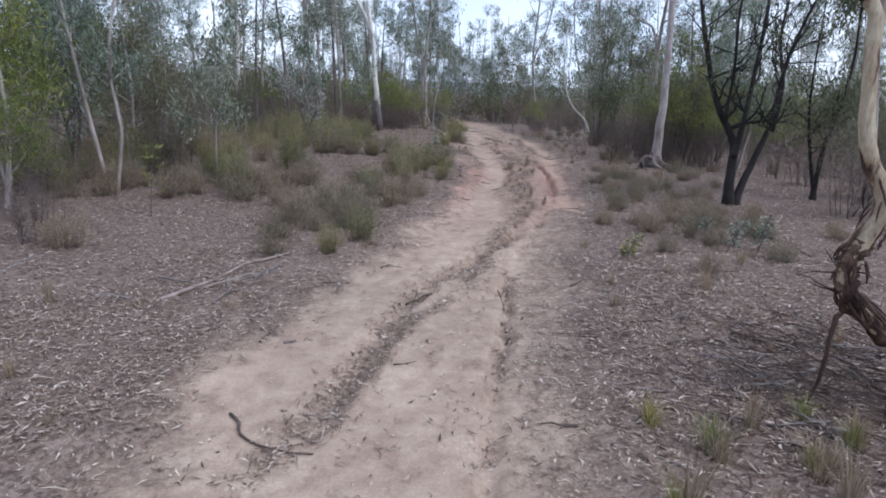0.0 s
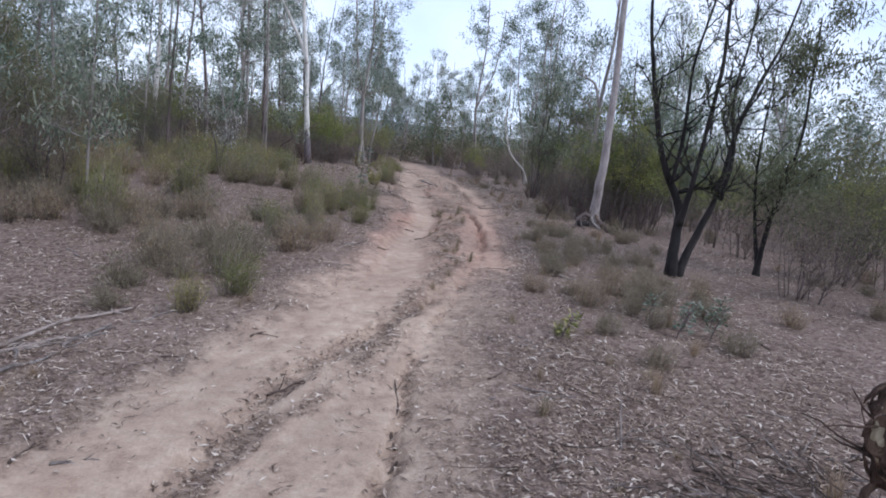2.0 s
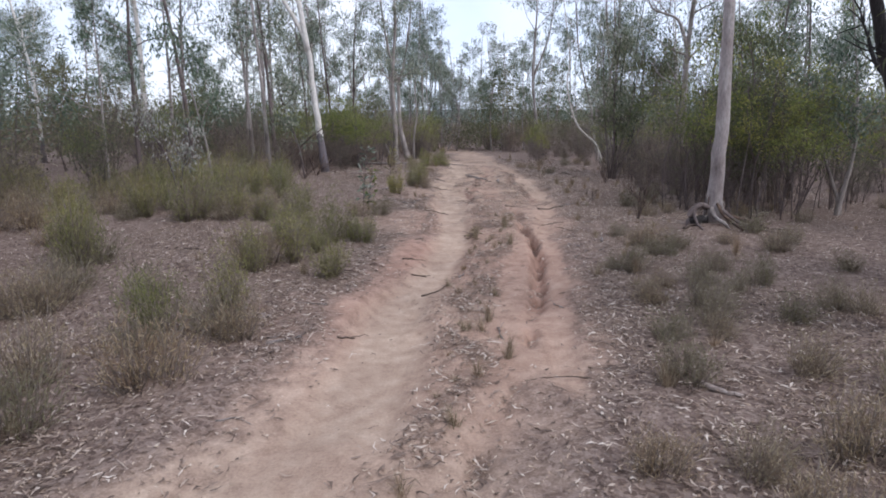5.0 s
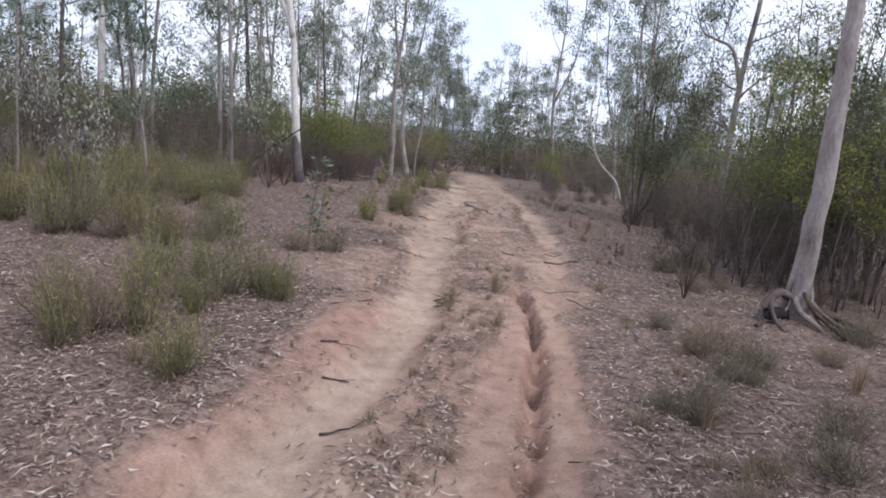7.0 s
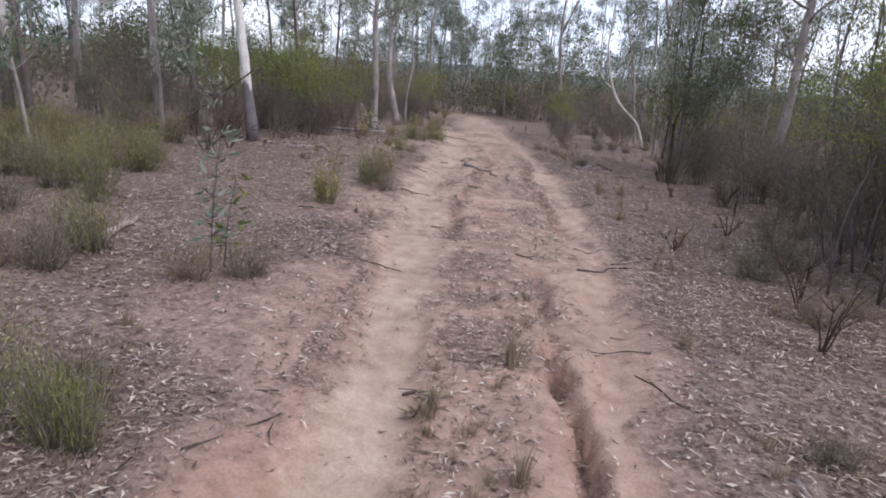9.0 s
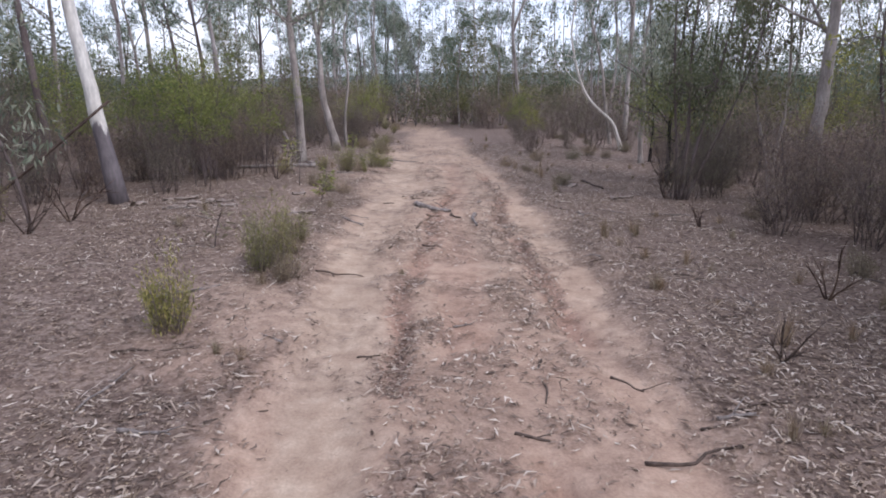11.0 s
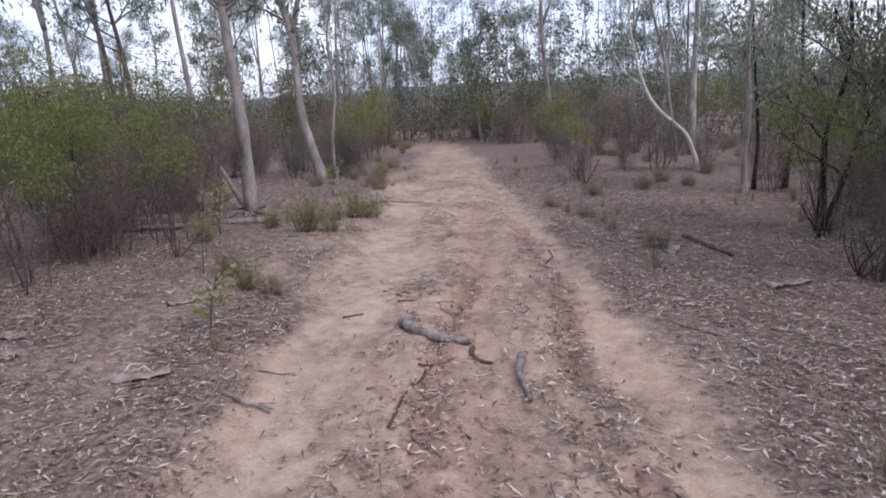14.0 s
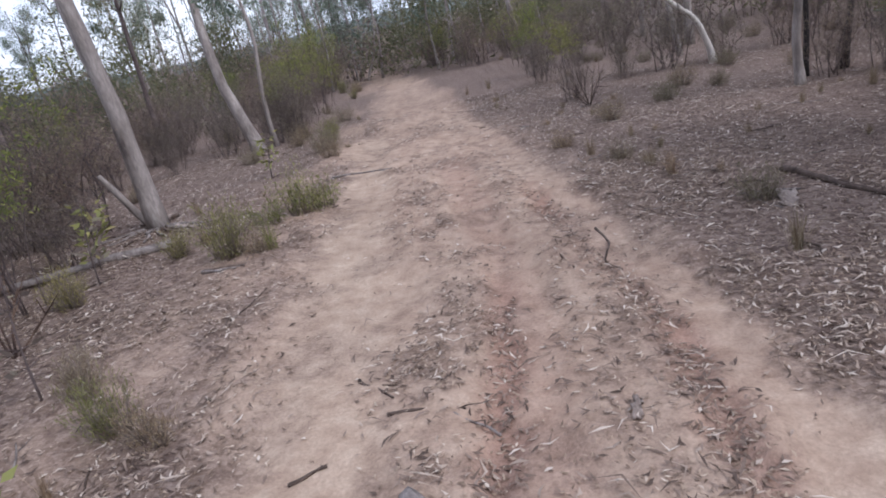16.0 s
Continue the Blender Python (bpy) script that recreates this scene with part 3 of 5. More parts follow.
def stem(base, xz, lean=0.0):
    return local((base[0], base[1], 0), base[1], xz, lean=lean)


# Big smooth gum beside the track.
b = (4.82, 13.83)
big_gum = plant("gum_tree", "tall smooth grey gum with a bare leaning trunk beside the track", "tree", gum_parts(11, [(stem(b, [(4.82, 0.0), (4.85, 1.2), (4.83, 2.5), (4.7, 4.7), (4.58, 6.4), (4.75, 8.2)]), 0.112, 0.035)], 0.62, 9, 0.2, 4, 30, 0.35, (0.15, 0.03)), BARK_GREY, LEAF_GUM, b)
rng = np.random.default_rng(17)
for pts, r_a, r_b, mat, label in [
    ([(-0.06, -0.05, 0.18), (-0.2, -0.14, 0.25), (-0.31, -0.21, 0.22), (-0.39, -0.26, 0.1), (-0.42, -0.3, -0.06)], 0.042, 0.03, BARK_BROWN, "arched grey-brown root over a dark hollow"),
    ([(-0.26, -0.18, 0.25), (-0.33, -0.26, 0.16), (-0.32, -0.38, 0.03), (-0.28, -0.55, -0.03)], 0.022, 0.014, BARK_BROWN, "peeled pale root strand"),
    ([(-0.05, -0.08, 0.2), (-0.04, -0.2, 0.1), (0.04, -0.36, 0.03), (0.1, -0.44, -0.04)], 0.036, 0.016, DEADWOOD, "smooth grey root"),
    ([(0.06, -0.05, 0.22), (0.14, -0.16, 0.12), (0.25, -0.3, 0.04), (0.38, -0.4, -0.04)], 0.032, 0.014, BARK_BROWN, "smooth grey root"),
    ([(0.02, -0.09, 0.26), (0.07, -0.22, 0.13), (0.16, -0.42, 0.03), (0.2, -0.6, -0.02)], 0.022, 0.014, BARK_ROUGH, "dark rotting root strand"),
    ([(0.09, 0.0, 0.16), (0.24, -0.06, 0.08), (0.44, -0.1, 0.02), (0.62, -0.16, -0.03)], 0.035, 0.016, BARK_ROUGH, "dark rotting root strand"),
    # Near-black tube that stands in for the shade within the root hollow.
    ([(-0.14, -0.1, 0.02), (-0.26, -0.2, 0.05), (-0.4, -0.3, 0.03)], 0.07, 0.05, BARK_DARK, "dark filler in place of shade inside the hollow"),
]:
    g = Geo()
    tube(g, spline(pts, 12), np.linspace(r_a, r_b, 12), 9, rng, 0.16)
    part("root", g, mat, big_gum, label)
for n in range(9):
    g = Geo()
    az = rng.uniform(3.3, 6.1)
    d = np.array([math.cos(az), math.sin(az), 0])
    tube(g, spline([d * 0.13 + [0, 0, rng.uniform(0.15, 0.4)], d * 0.17 + [0, 0, 0.1], d * rng.uniform(0.22, 0.4) + [0, 0, -0.01]], 7), np.linspace(0.008, 0.011, 7), 5, rng, 0.2)
    part("bark_strip", g, BARK_ROUGH if n % 2 else BARK_PALE, big_gum, "peeling strip of bark")
# Gum behind it with dead limbs.
b = (6.8, 22.7)
plant("gum_tree", "pale gum with crooked dead limbs behind shrubs", "tree", gum_parts(12, [(stem(b, [(6.75, 0.0), (6.8, 1.2), (6.82, 2.4), (6.82, 3.7), (6.95, 5.7), (6.85, 8.2)]), 0.11, 0.04), (stem(b, [(6.82, 3.5), (6.55, 4.25), (6.2, 4.45), (5.85, 4.6), (5.6, 5.1)]), 0.055, 0.012)], 0.4, 9, 0.2, 4, 26, 0.35, (0.15, 0.03), dead=0.55), BARK_PALE, LEAF_GUM, b)
# Twisted tree at the right verge.
b = (3.08, 2.88)
twisted_parts = gum_parts(13, [(stem(b, [(3.75, -0.02), (3.5, 0.24), (3.34, 0.44), (3.08, 0.66), (3.03, 0.85), (3.08, 0.98), (3.15, 1.14), (3.13, 1.28), (3.02, 1.45), (2.97, 1.65), (2.93, 1.95), (2.9, 2.2), (2.8, 2.32), (2.68, 2.7), (2.6, 3.5), (2.75, 4.6)], 0.0), 0.062, 0.028)], 0.62, 6, 0.2, 4, 40, 0.26, (0.13, 0.022), 1.3, 12)
twisted = plant("twisted_gum", "twisted gum with cream trunk and peeling dark bark", "tree", twisted_parts, BARK_CREAM, LEAF_GUM, b)
g = Geo()
rng = np.random.default_rng(5)
tube(g, spline(stem(b, [(3.07, 0.9), (3.06, 0.68), (3.04, 0.49), (3.0, 0.2), (2.93, -0.12)]), 10) + rng.normal(size=(10, 3)) * 0.012, np.linspace(0.016, 0.009, 10), 7, rng, 0.25)
part("prop_stem", g, BARK_ROUGH, twisted, "dark dead prop stem")
g = Geo()
tube(g, spline(stem(b, [(3.05, 1.38), (3.03, 1.5), (3.0, 1.8), (2.97, 2.05), (3.02, 2.6), (3.3, 3.6)], 0.1), 14), np.linspace(0.03, 0.014, 14), 8, rng, 0.08)
part("side_stem", g, BARK_PALE, twisted, "pale side stem")
g = Geo()
tube(g, spline(stem(b, [(2.86, 2.25), (2.83, 2.29), (2.78, 2.36), (2.69, 2.65), (2.63, 3.0)]), 14), np.array([0.03, 0.044, 0.047, 0.047, 0.046, 0.046, 0.045, 0.045, 0.044, 0.044, 0.043, 0.043, 0.042, 0.036]) * (1 + 0.06 * rng.normal(size=14)), 11, rng, 0.1)
part("upper_bark", g, BARK_DARK, twisted, "charred dark bark on the upper stem")
low = spline(stem(b, [(3.34, 0.44), (3.08, 0.66), (3.03, 0.85), (3.08, 0.98), (3.15, 1.14), (3.13, 1.28), (3.05, 1.42)], 0.0), 40)
g = Geo()
tube(g, low[:21], 0.044 * (1 + 0.16 * rng.normal(size=21)) + np.linspace(0.014, 0.004, 21), 14, rng, 0.24)
part("shaggy_bark", g, BARK_ROUGH, twisted, "dark shaggy bark sleeve")
for n in range(60):
    k = int(rng.integers(4, 36))
    o = rng.normal(size=3)
    o[2] *= 0.3
    o /= np.linalg.norm(o)
    a_, e_ = low[k] + o * 0.066, low[max(k - int(rng.integers(3, 8)), 0)] + o * rng.uniform(0.066, 0.1)
    g = Geo()
    tube(g, spline([a_, (a_ + e_) / 2 + o * 0.01, e_], 5), np.array([0.003, 0.009, 0.009, 0.006, 0.002]) * rng.uniform(0.6, 1.4), 4)
    part("bark_curl", g, BARK_ROUGH, twisted)
for n in range(9):
    g = Geo()
    w_ = rng.normal(size=3)
    w_[2] = abs(w_[2]) * 0.3
    tube(g, limb_path(rng, low[int(rng.integers(6, 16))], w_ / np.linalg.norm(w_), rng.uniform(0.15, 0.4), 5, 0.0, 0.2), np.linspace(0.008, 0.002, 5), 4)
    part("dead_twig", g, BARK_ROUGH, twisted)

# Charred many-stemmed tree.
b = (4.83, 9.29)
charred_parts = gum_parts(14, [
    (stem(b, [(4.82, 0.0), (4.81, 0.5), (4.8, 0.94), (4.58, 1.35), (4.38, 1.79), (4.2, 2.45), (4.11, 2.86), (3.94, 3.72), (3.9, 4.9)], 0.3), 0.085, 0.012),
    (stem(b, [(4.8, 0.75), (4.82, 1.1), (4.84, 1.56), (4.89, 2.88), (4.78, 4.03), (4.86, 5.2)], -0.3), 0.055, 0.01),
    (stem(b, [(4.91, 0.0), (5.1, 0.62), (5.31, 1.21), (5.45, 2.19), (5.68, 2.91), (5.92, 3.5), (6.15, 4.6)], 0.4), 0.06, 0.01),
    (stem(b, [(5.31, 1.15), (5.38, 1.8), (5.25, 2.6), (5.35, 3.6), (5.3, 4.7)], 0.2), 0.035, 0.008),
    (stem(b, [(4.58, 1.3), (4.58, 2.0), (4.5, 2.9), (4.6, 3.9), (4.5, 4.8)], -0.4), 0.03, 0.008)], 0.3, 17, 0.15, 10, 9, 0.18, (0.08, 0.012), 0.6, 8, bare=0.72)
plant("charred_tree", "charred black many-stemmed tree with sparse fine twigs", "tree", charred_parts, BARK_DARK, LEAF_DARK, b)

# White forked gum.
b = (-2.73, 21.04)
plant("gum_tree", "white forked gum with a grey lower trunk", "tree", gum_parts(15, [
    (stem(b, [(-2.82, 0.0), (-2.97, 1.3), (-3.07, 2.2), (-3.14, 3.2), (-3.62, 4.2), (-4.3, 5.3), (-4.8, 6.1), (-5.2, 7.4)]), 0.098, 0.03),
    (stem(b, [(-3.14, 3.1), (-3.34, 4.55), (-3.48, 6.2), (-3.4, 7.9)]), 0.08, 0.03)], 0.6, 7, 0.2, 4, 30, 0.36, (0.15, 0.03)), BARK_WHITE, LEAF_GUM, b)
# Thin pale leaning stem on the left.
b = (-4.92, 8.55)
plant("sapling", "thin pale leaning gum sapling", "tree", gum_parts(16, [
    (stem(b, [(-4.92, 0.0), (-5.1, 0.95), (-5.22, 1.68), (-5.4, 3.0), (-5.3, 4.4)]), 0.04, 0.012),
    (stem(b, [(-4.8, 0.0), (-4.72, 0.9), (-4.9, 2.0), (-4.7, 3.4), (-4.9, 4.6)], 0.5), 0.035, 0.012)], 0.3, 9, 0.24, 4, 24, 0.28, (0.12, 0.024)), BARK_PALE, LEAF_GUM, b)
b = (-1.8, 26.15)
pale_gum = plant("gum_tree", "grey gum with a pale peeling foot", "tree", gum_parts(18, [(stem(b, [(-1.8, 0.0), (-1.8, 1.43), (-1.85, 2.57), (-1.83, 3.05), (-1.7, 5.0), (-1.9, 7.6)]), 0.095, 0.03)], 0.45, 9, 0.2, 4, 28, 0.36, (0.15, 0.032)), BARK_PALE, LEAF_GUM, b)
g = Geo()
tube(g, spline(stem(b, [(-1.82, -0.05), (-2.0, 0.35), (-2.1, 0.66)], -0.15), 8), np.linspace(0.045, 0.022, 8), 7, np.random.default_rng(6), 0.12)
part("stub", g, BARK_PALE, pale_gum, "pale broken stub at the foot")
b = (-2.09, 31.0)
plant("gum_tree", "leaning pale gum that forks high up", "tree", gum_parts(19, [(stem(b, [(-2.09, 0.0), (-2.3, 0.9), (-2.41, 1.5), (-2.45, 3.16), (-2.7, 4.0), (-3.0, 5.6), (-3.2, 7.6)]), 0.12, 0.03), (stem(b, [(-2.45, 3.1), (-2.2, 3.9), (-1.9, 5.6), (-1.8, 7.6)]), 0.07, 0.02)], 0.55, 7, 0.2, 4, 28, 0.36, (0.15, 0.032)), BARK_PALE, LEAF_GUM, b)
b = (-1.8, 31.4)
plant("sapling", "thin wavy grey gum stem", "tree", gum_parts(20, [(stem(b, [(-1.9, 0.0), (-1.88, 0.9), (-1.74, 1.97), (-1.8, 3.0), (-1.64, 3.96), (-1.5, 6.5)]), 0.045, 0.015)], 0.5, 7, 0.18, 4, 26, 0.34, (0.15, 0.032)), BARK_PALE, LEAF_GUM, b)
b = (6.03, 31.2)
plant("bent_gum", "thin bone-white gum with a crooked leaning trunk", "tree", gum_parts(21, [(stem(b, [(6.05, 0.0), (5.93, 0.4), (5.76, 0.78), (5.5, 1.02), (5.22, 1.27), (4.98, 1.58), (4.8, 2.0), (4.68, 2.4), (4.52, 3.2), (4.6, 4.2), (4.3, 6.4)]), 0.06, 0.018)], 0.55, 9, 0.2, 4, 26, 0.3, (0.13, 0.028)), BARK_BONE, LEAF_GUM, b)
b = (6.1, 33.0)
plant("gum_tree", "straight slim gum behind a bowed one", "tree", gum_parts(22, [(stem(b, [(6.15, 0.0), (5.9, 1.4), (5.75, 2.41), (5.2, 4.5), (4.9, 7.4)]), 0.06, 0.02)], 0.5, 9, 0.2, 4, 22, 0.34, (0.15, 0.032), dead=0.3), BARK_PALE, LEAF_GUM, b)
b = (-1.68, 46.0)
plant("sapling", "pale sapling that leans over the end of the track", "tree", gum_parts(23, [(stem(b, [(-1.7, 0.0), (-1.1, 1.35), (-0.85, 3.23), (-0.7, 6.0)]), 0.06, 0.02)], 0.5, 7, 0.2, 4, 22, 0.34, (0.16, 0.036)), BARK_PALE, LEAF_GUM, b)
# Dark-stemmed trees on the right.
for n, (b, xz, xz2) in enumerate([
    ((6.6, 28.5), [(6.6, 0), (6.68, 0.9), (6.72, 1.9), (6.65, 4.0), (6.9, 6.2)], [(6.1, 0), (6.15, 0.9), (6.05, 2.2), (5.9, 4.2), (6.0, 5.8)]),
    ((5.46, 25.1), [(5.46, 0), (5.46, 0.6), (5.44, 1.2), (5.62, 1.9), (5.55, 3.0), (5.8, 4.6)], [(5.5, 0.1), (5.7, 0.45), (5.92, 1.1), (6.2, 1.9), (6.3, 3.6)]),
    ((6.6, 10.3), [(6.6, 0), (6.65, 0.9), (6.85, 2.2), (6.75, 4.0)], [(6.65, 0), (6.5, 0.8), (6.4, 1.8), (6.45, 3.6)]),
]):
    plant("dark_tree", "dark-stemmed tree with drooping green leaves", "tree", gum_parts(30 + n, [(stem(b, xz), 0.05, 0.01), (stem(b, xz2, 0.4), 0.04, 0.009)], 0.35, 12, 0.22, 5, 34, 0.26, (0.1, 0.021), 0.9), BARK_DARK, LEAF_GUM if n < 2 else LEAF_DARK, b, "dark-stemmed trees")
b = (5.7, 28.0)
plant("gum_tree", "pale slim gum among dark shrubs", "tree", gum_parts(36, [(stem(b, [(5.76, 0.0), (5.7, 0.6), (5.74, 1.3), (5.66, 2.5), (5.8, 4.6), (5.6, 7.4)]), 0.06, 0.02)], 0.5, 9, 0.2, 4, 26, 0.34, (0.15, 0.03)), BARK_PALE, LEAF_GUM, b)
for n, (x, y, h) in enumerate([(-6.2, 9.6, 4.6), (-5.6, 7.3, 3.6), (-7.2, 11.2, 5.2), (-6.6, 13.4, 4.8), (-7.6, 8.2, 5.0), (-5.9, 10.8, 3.4), (7.6, 17.8, 5.4), (8.7, 20.4, 6.6), (6.3, 16.6, 2.9), (7.3, 15.4, 3.4), (7.1, 19.6, 4.2), (6.9, 24.2, 4.6), (7.9, 22.6, 5.6)]):
    plant("sapling", "leafy young gum with low green branches", "tree", gum_parts(60 + n, [([(0, 0, 0), (0.15, 0, h * 0.4), (-0.1, 0.1, h)], 0.045, 0.01), ([(0.05, 0, 0.1), (-0.3, 0.2, h * 0.4), (-0.2, 0.3, h * 0.8)], 0.035, 0.01)], 0.18 if x < 0 else 0.36, 11, 0.26, 4, 34, 0.32, (0.1, 0.022), 0.7, 6, bare=0.24), BARK_PALE if n % 2 else BARK_BROWN, LEAF_GREEN if n % 3 == 1 else LEAF_DARK if n % 3 else LEAF_GUM, (x, y), "leafy saplings")
b = (5.0, 23.0)
plant("wattle_tree", "small dark-stemmed tree with a dense hanging crown", "tree", gum_parts(68, [(stem(b, [(5.0, 0), (5.05, 1.0), (5.0, 2.2), (5.1, 4.0)]), 0.036, 0.012), (stem(b, [(5.05, 0), (5.25, 0.9), (5.5, 1.9), (5.8, 3.6)], 0.3), 0.03, 0.01), (stem(b, [(4.95, 0), (4.85, 0.9), (4.7, 2.0), (4.6, 3.6)], -0.3), 0.026, 0.01), (stem(b, [(5.1, 0), (5.5, 0.8), (6.0, 1.9), (6.4, 3.4)], 0.5), 0.024, 0.01)], 0.45, 9, 0.26, 5, 28, 0.28, (0.085, 0.02), 0.8, 6, bare=0.34), BARK_BROWN, LEAF_DARK, b)
for n, (x, y, h, lean) in enumerate([(-7.5, 27.0, 9.0, 0.8), (-6.2, 30.5, 8.0, -0.6), (-9.5, 25.5, 9.5, 0.3), (-5.2, 34.0, 8.5, 0.5), (-8.6, 33.0, 9.0, -0.8), (-4.6, 28.4, 7.0, -0.5)]):
    plant("gum_tree", "tall brown-stemmed gum with sparse crown", "tree", gum_parts(80 + n, [([(0, 0, 0), (lean * 0.2, 0.1, h * 0.3), (lean * 0.5, 0, h * 0.6), (lean, 0.3, h)], 0.065, 0.012)], 0.35, 13, 0.24, 4, 32, 0.36, (0.14, 0.032), 0.8, 7, dead=0.15), BARK_BROWN if n % 2 else BARK_PALE, LEAF_GUM, (x, y), "slim gums")
b = (-3.6, 14.9)
plant("sapling", "low grey-leaved weeping gum sapling in heath", "tree", gum_parts(37, [(stem(b, [(-3.6, 0.0), (-3.75, 0.8), (-4.1, 1.35), (-4.5, 1.5)]), 0.022, 0.008), (stem(b, [(-3.6, 0.0), (-3.5, 0.7), (-3.3, 1.15)]), 0.016, 0.006)], 0.4, 11, 0.32, 4, 8, 0.2, (0.075, 0.022), 1.2, 6, bare=0.1), BARK_BROWN, LEAF_PALE, b)
for n, (x, y, h, lean) in enumerate([(-5.4, 19.0, 7.6, -0.7), (-6.4, 17.2, 3.9, 0.1), (-4.3, 17.6, 3.4, -0.5), (-6.0, 17.7, 6.4, 0.2), (-8.0, 23.6, 8.6, 0.4), (-5.2, 22.0, 8.0, -0.3), (-4.8, 22.7, 8.2, -0.4), (-3.6, 9.5, 2.9, 0.1), (-4.0, 20.1, 7.2, -0.3), (-2.9, 19.5, 2.6, -0.6)]):
    b = (x, y)
    big = h > 5
    plant("gum_tree" if big else "sapling", "slim brown-stemmed gum in low scrub" if big else "thin leggy gum sapling in low scrub", "tree", gum_parts(50 + n, [(stem(b, [(x, 0), (x + lean * 0.2, h * 0.3), (x + lean * 0.7, h * 0.65), (x + lean, h)]), 0.0085 * h, 0.01)], 0.42 if big else 0.36, 10, 0.2 if big else 0.22, 4, 24, 0.36 if big else 0.26, (0.15, 0.032) if big else (0.12, 0.026)), BARK_PALE if n % 3 else BARK_BROWN, LEAF_GUM, b, "slim gums")

# Gums of the wood around: a few shapes, set out over the plan.
rng = np.random.default_rng(77)
gum_kinds = []
for n in range(7):
    h = [9.0, 10.5, 8.0, 11.0, 9.5, 7.5, 10.0][n]
    lean = rng.uniform(-0.9, 0.9, 2)
    mid = rng.normal(size=2) * 0.25
    st = [([(0, 0, 0), (lean[0] * 0.2 + mid[0], lean[1] * 0.2 + mid[1], h * 0.35), (lean[0] * 0.6, lean[1] * 0.6, h * 0.7), (lean[0], lean[1], h)], 0.07 + 0.008 * n, 0.016)]
    if n % 2:
        st.append(([(lean[0] * 0.2 + mid[0], lean[1] * 0.2 + mid[1], h * 0.36), (-lean[0] * 0.5, mid[1], h * 0.6), (-lean[0], -lean[1], h * 0.92)], 0.06, 0.02))
    gum_kinds.append((gum_parts(100 + n, st, [0.5, 0.45, 0.4, 0.55, 0.42, 0.35, 0.5][n], 9 if n % 2 else 13, 0.24, 4, 42, 0.36, (0.145, 0.034), sides=6, bare=0.22), [BARK_PALE, BARK_GREY, BARK_BROWN, BARK_PALE, BARK_WHITE, BARK_BROWN, BARK_GREY][n]))
spots = []


def free(x, y, gap):
    return all((x - a) ** 2 + (y - c) ** 2 > gap * gap for a, c in spots)


firsts = {}
tries = 0
while len(spots) < 165 and tries < 6000:
    tries += 1
    y = rng.uniform(4, 78) if rng.random() < 0.85 else rng.uniform(-14, 4)
    x = rng.uniform(-42, 46)
    lo, hi = np.interp(y, [-14, 4, 18, 24, 34, 42, 48, 80], [-7, -8, -7.5, -5, -4.2, -3.4, -60, -60]), np.interp(y, [-14, 4, 14, 22, 34, 42, 48, 80], [8, 9, 8.5, 8, 6.5, 4, -40, -40])
    if lo < x < hi:
        continue
    if y > 42 and abs(x - 1.5) < 0.16 * (y + 6) and rng.random() < 0.5:
        continue
    if not free(x, y, 2.3):
        continue
    spots.append((x, y))
    k = int(rng.integers(7))
    label = ["slim pale gum of the open wood", "smooth grey gum of the open wood", "brown-barked gum of the open wood", "tall pale forked gum of the open wood", "white gum of the open wood", "low brown forked gum of the open wood", "tall grey gum of the open wood"][k]
    m = pose(x, y, gz(x, y), 0, 0, rng.uniform(0, 360)) @ Matrix.Scale(rng.uniform(0.75, 1.1), 4)
    if k not in firsts:
        firsts[k] = plant("gum_tree", label, "tree", gum_kinds[k][0], gum_kinds[k][1], LEAF_GUM, (x, y), "gums of the wood")
        firsts[k].matrix_world = m
    else:
        c = copy_thing(firsts[k], m)
        c.matrix_basis = m

slender = [gum_parts(120 + n, [([(0, 0, 0), (0.3 * (n - 1) + 0.1, 0.1, 2.0), (0.15, 0.0, 4.2), (0.5 - 0.4 * n, 0.2, 7.0 + n * 0.7)], 0.06, 0.015)], 0.4, 10, 0.19, 4, 25, 0.32, (0.15, 0.036), sides=6, bare=0.2) for n in range(3)]
slender_first = {}
count = 0
while count < 72:
    y = rng.uniform(42.5, 66)
    x = rng.uniform(-12, 12)
    if not free(x, y, 1.1):
        continue
    spots.append((x, y))
    k = count % 3
    count += 1
    m = pose(x, y, gz(x, y), 0, 0, rng.uniform(0, 360)) @ Matrix.Scale(rng.uniform(0.7, 1.15), 4)
    if k not in slender_first:
        slender_first[k] = plant("gum_tree", ["thin pale gum past the end of the track", "thin grey gum past the end of the track", "thin bent gum past the end of the track"][k], "tree", slender[k], [BARK_PALE, BARK_GREY, BARK_PALE][k], LEAF_GUM, (x, y), "gums past the track")
        slender_first[k].matrix_world = m
    else:
        copy_thing(slender_first[k], m).matrix_basis = m

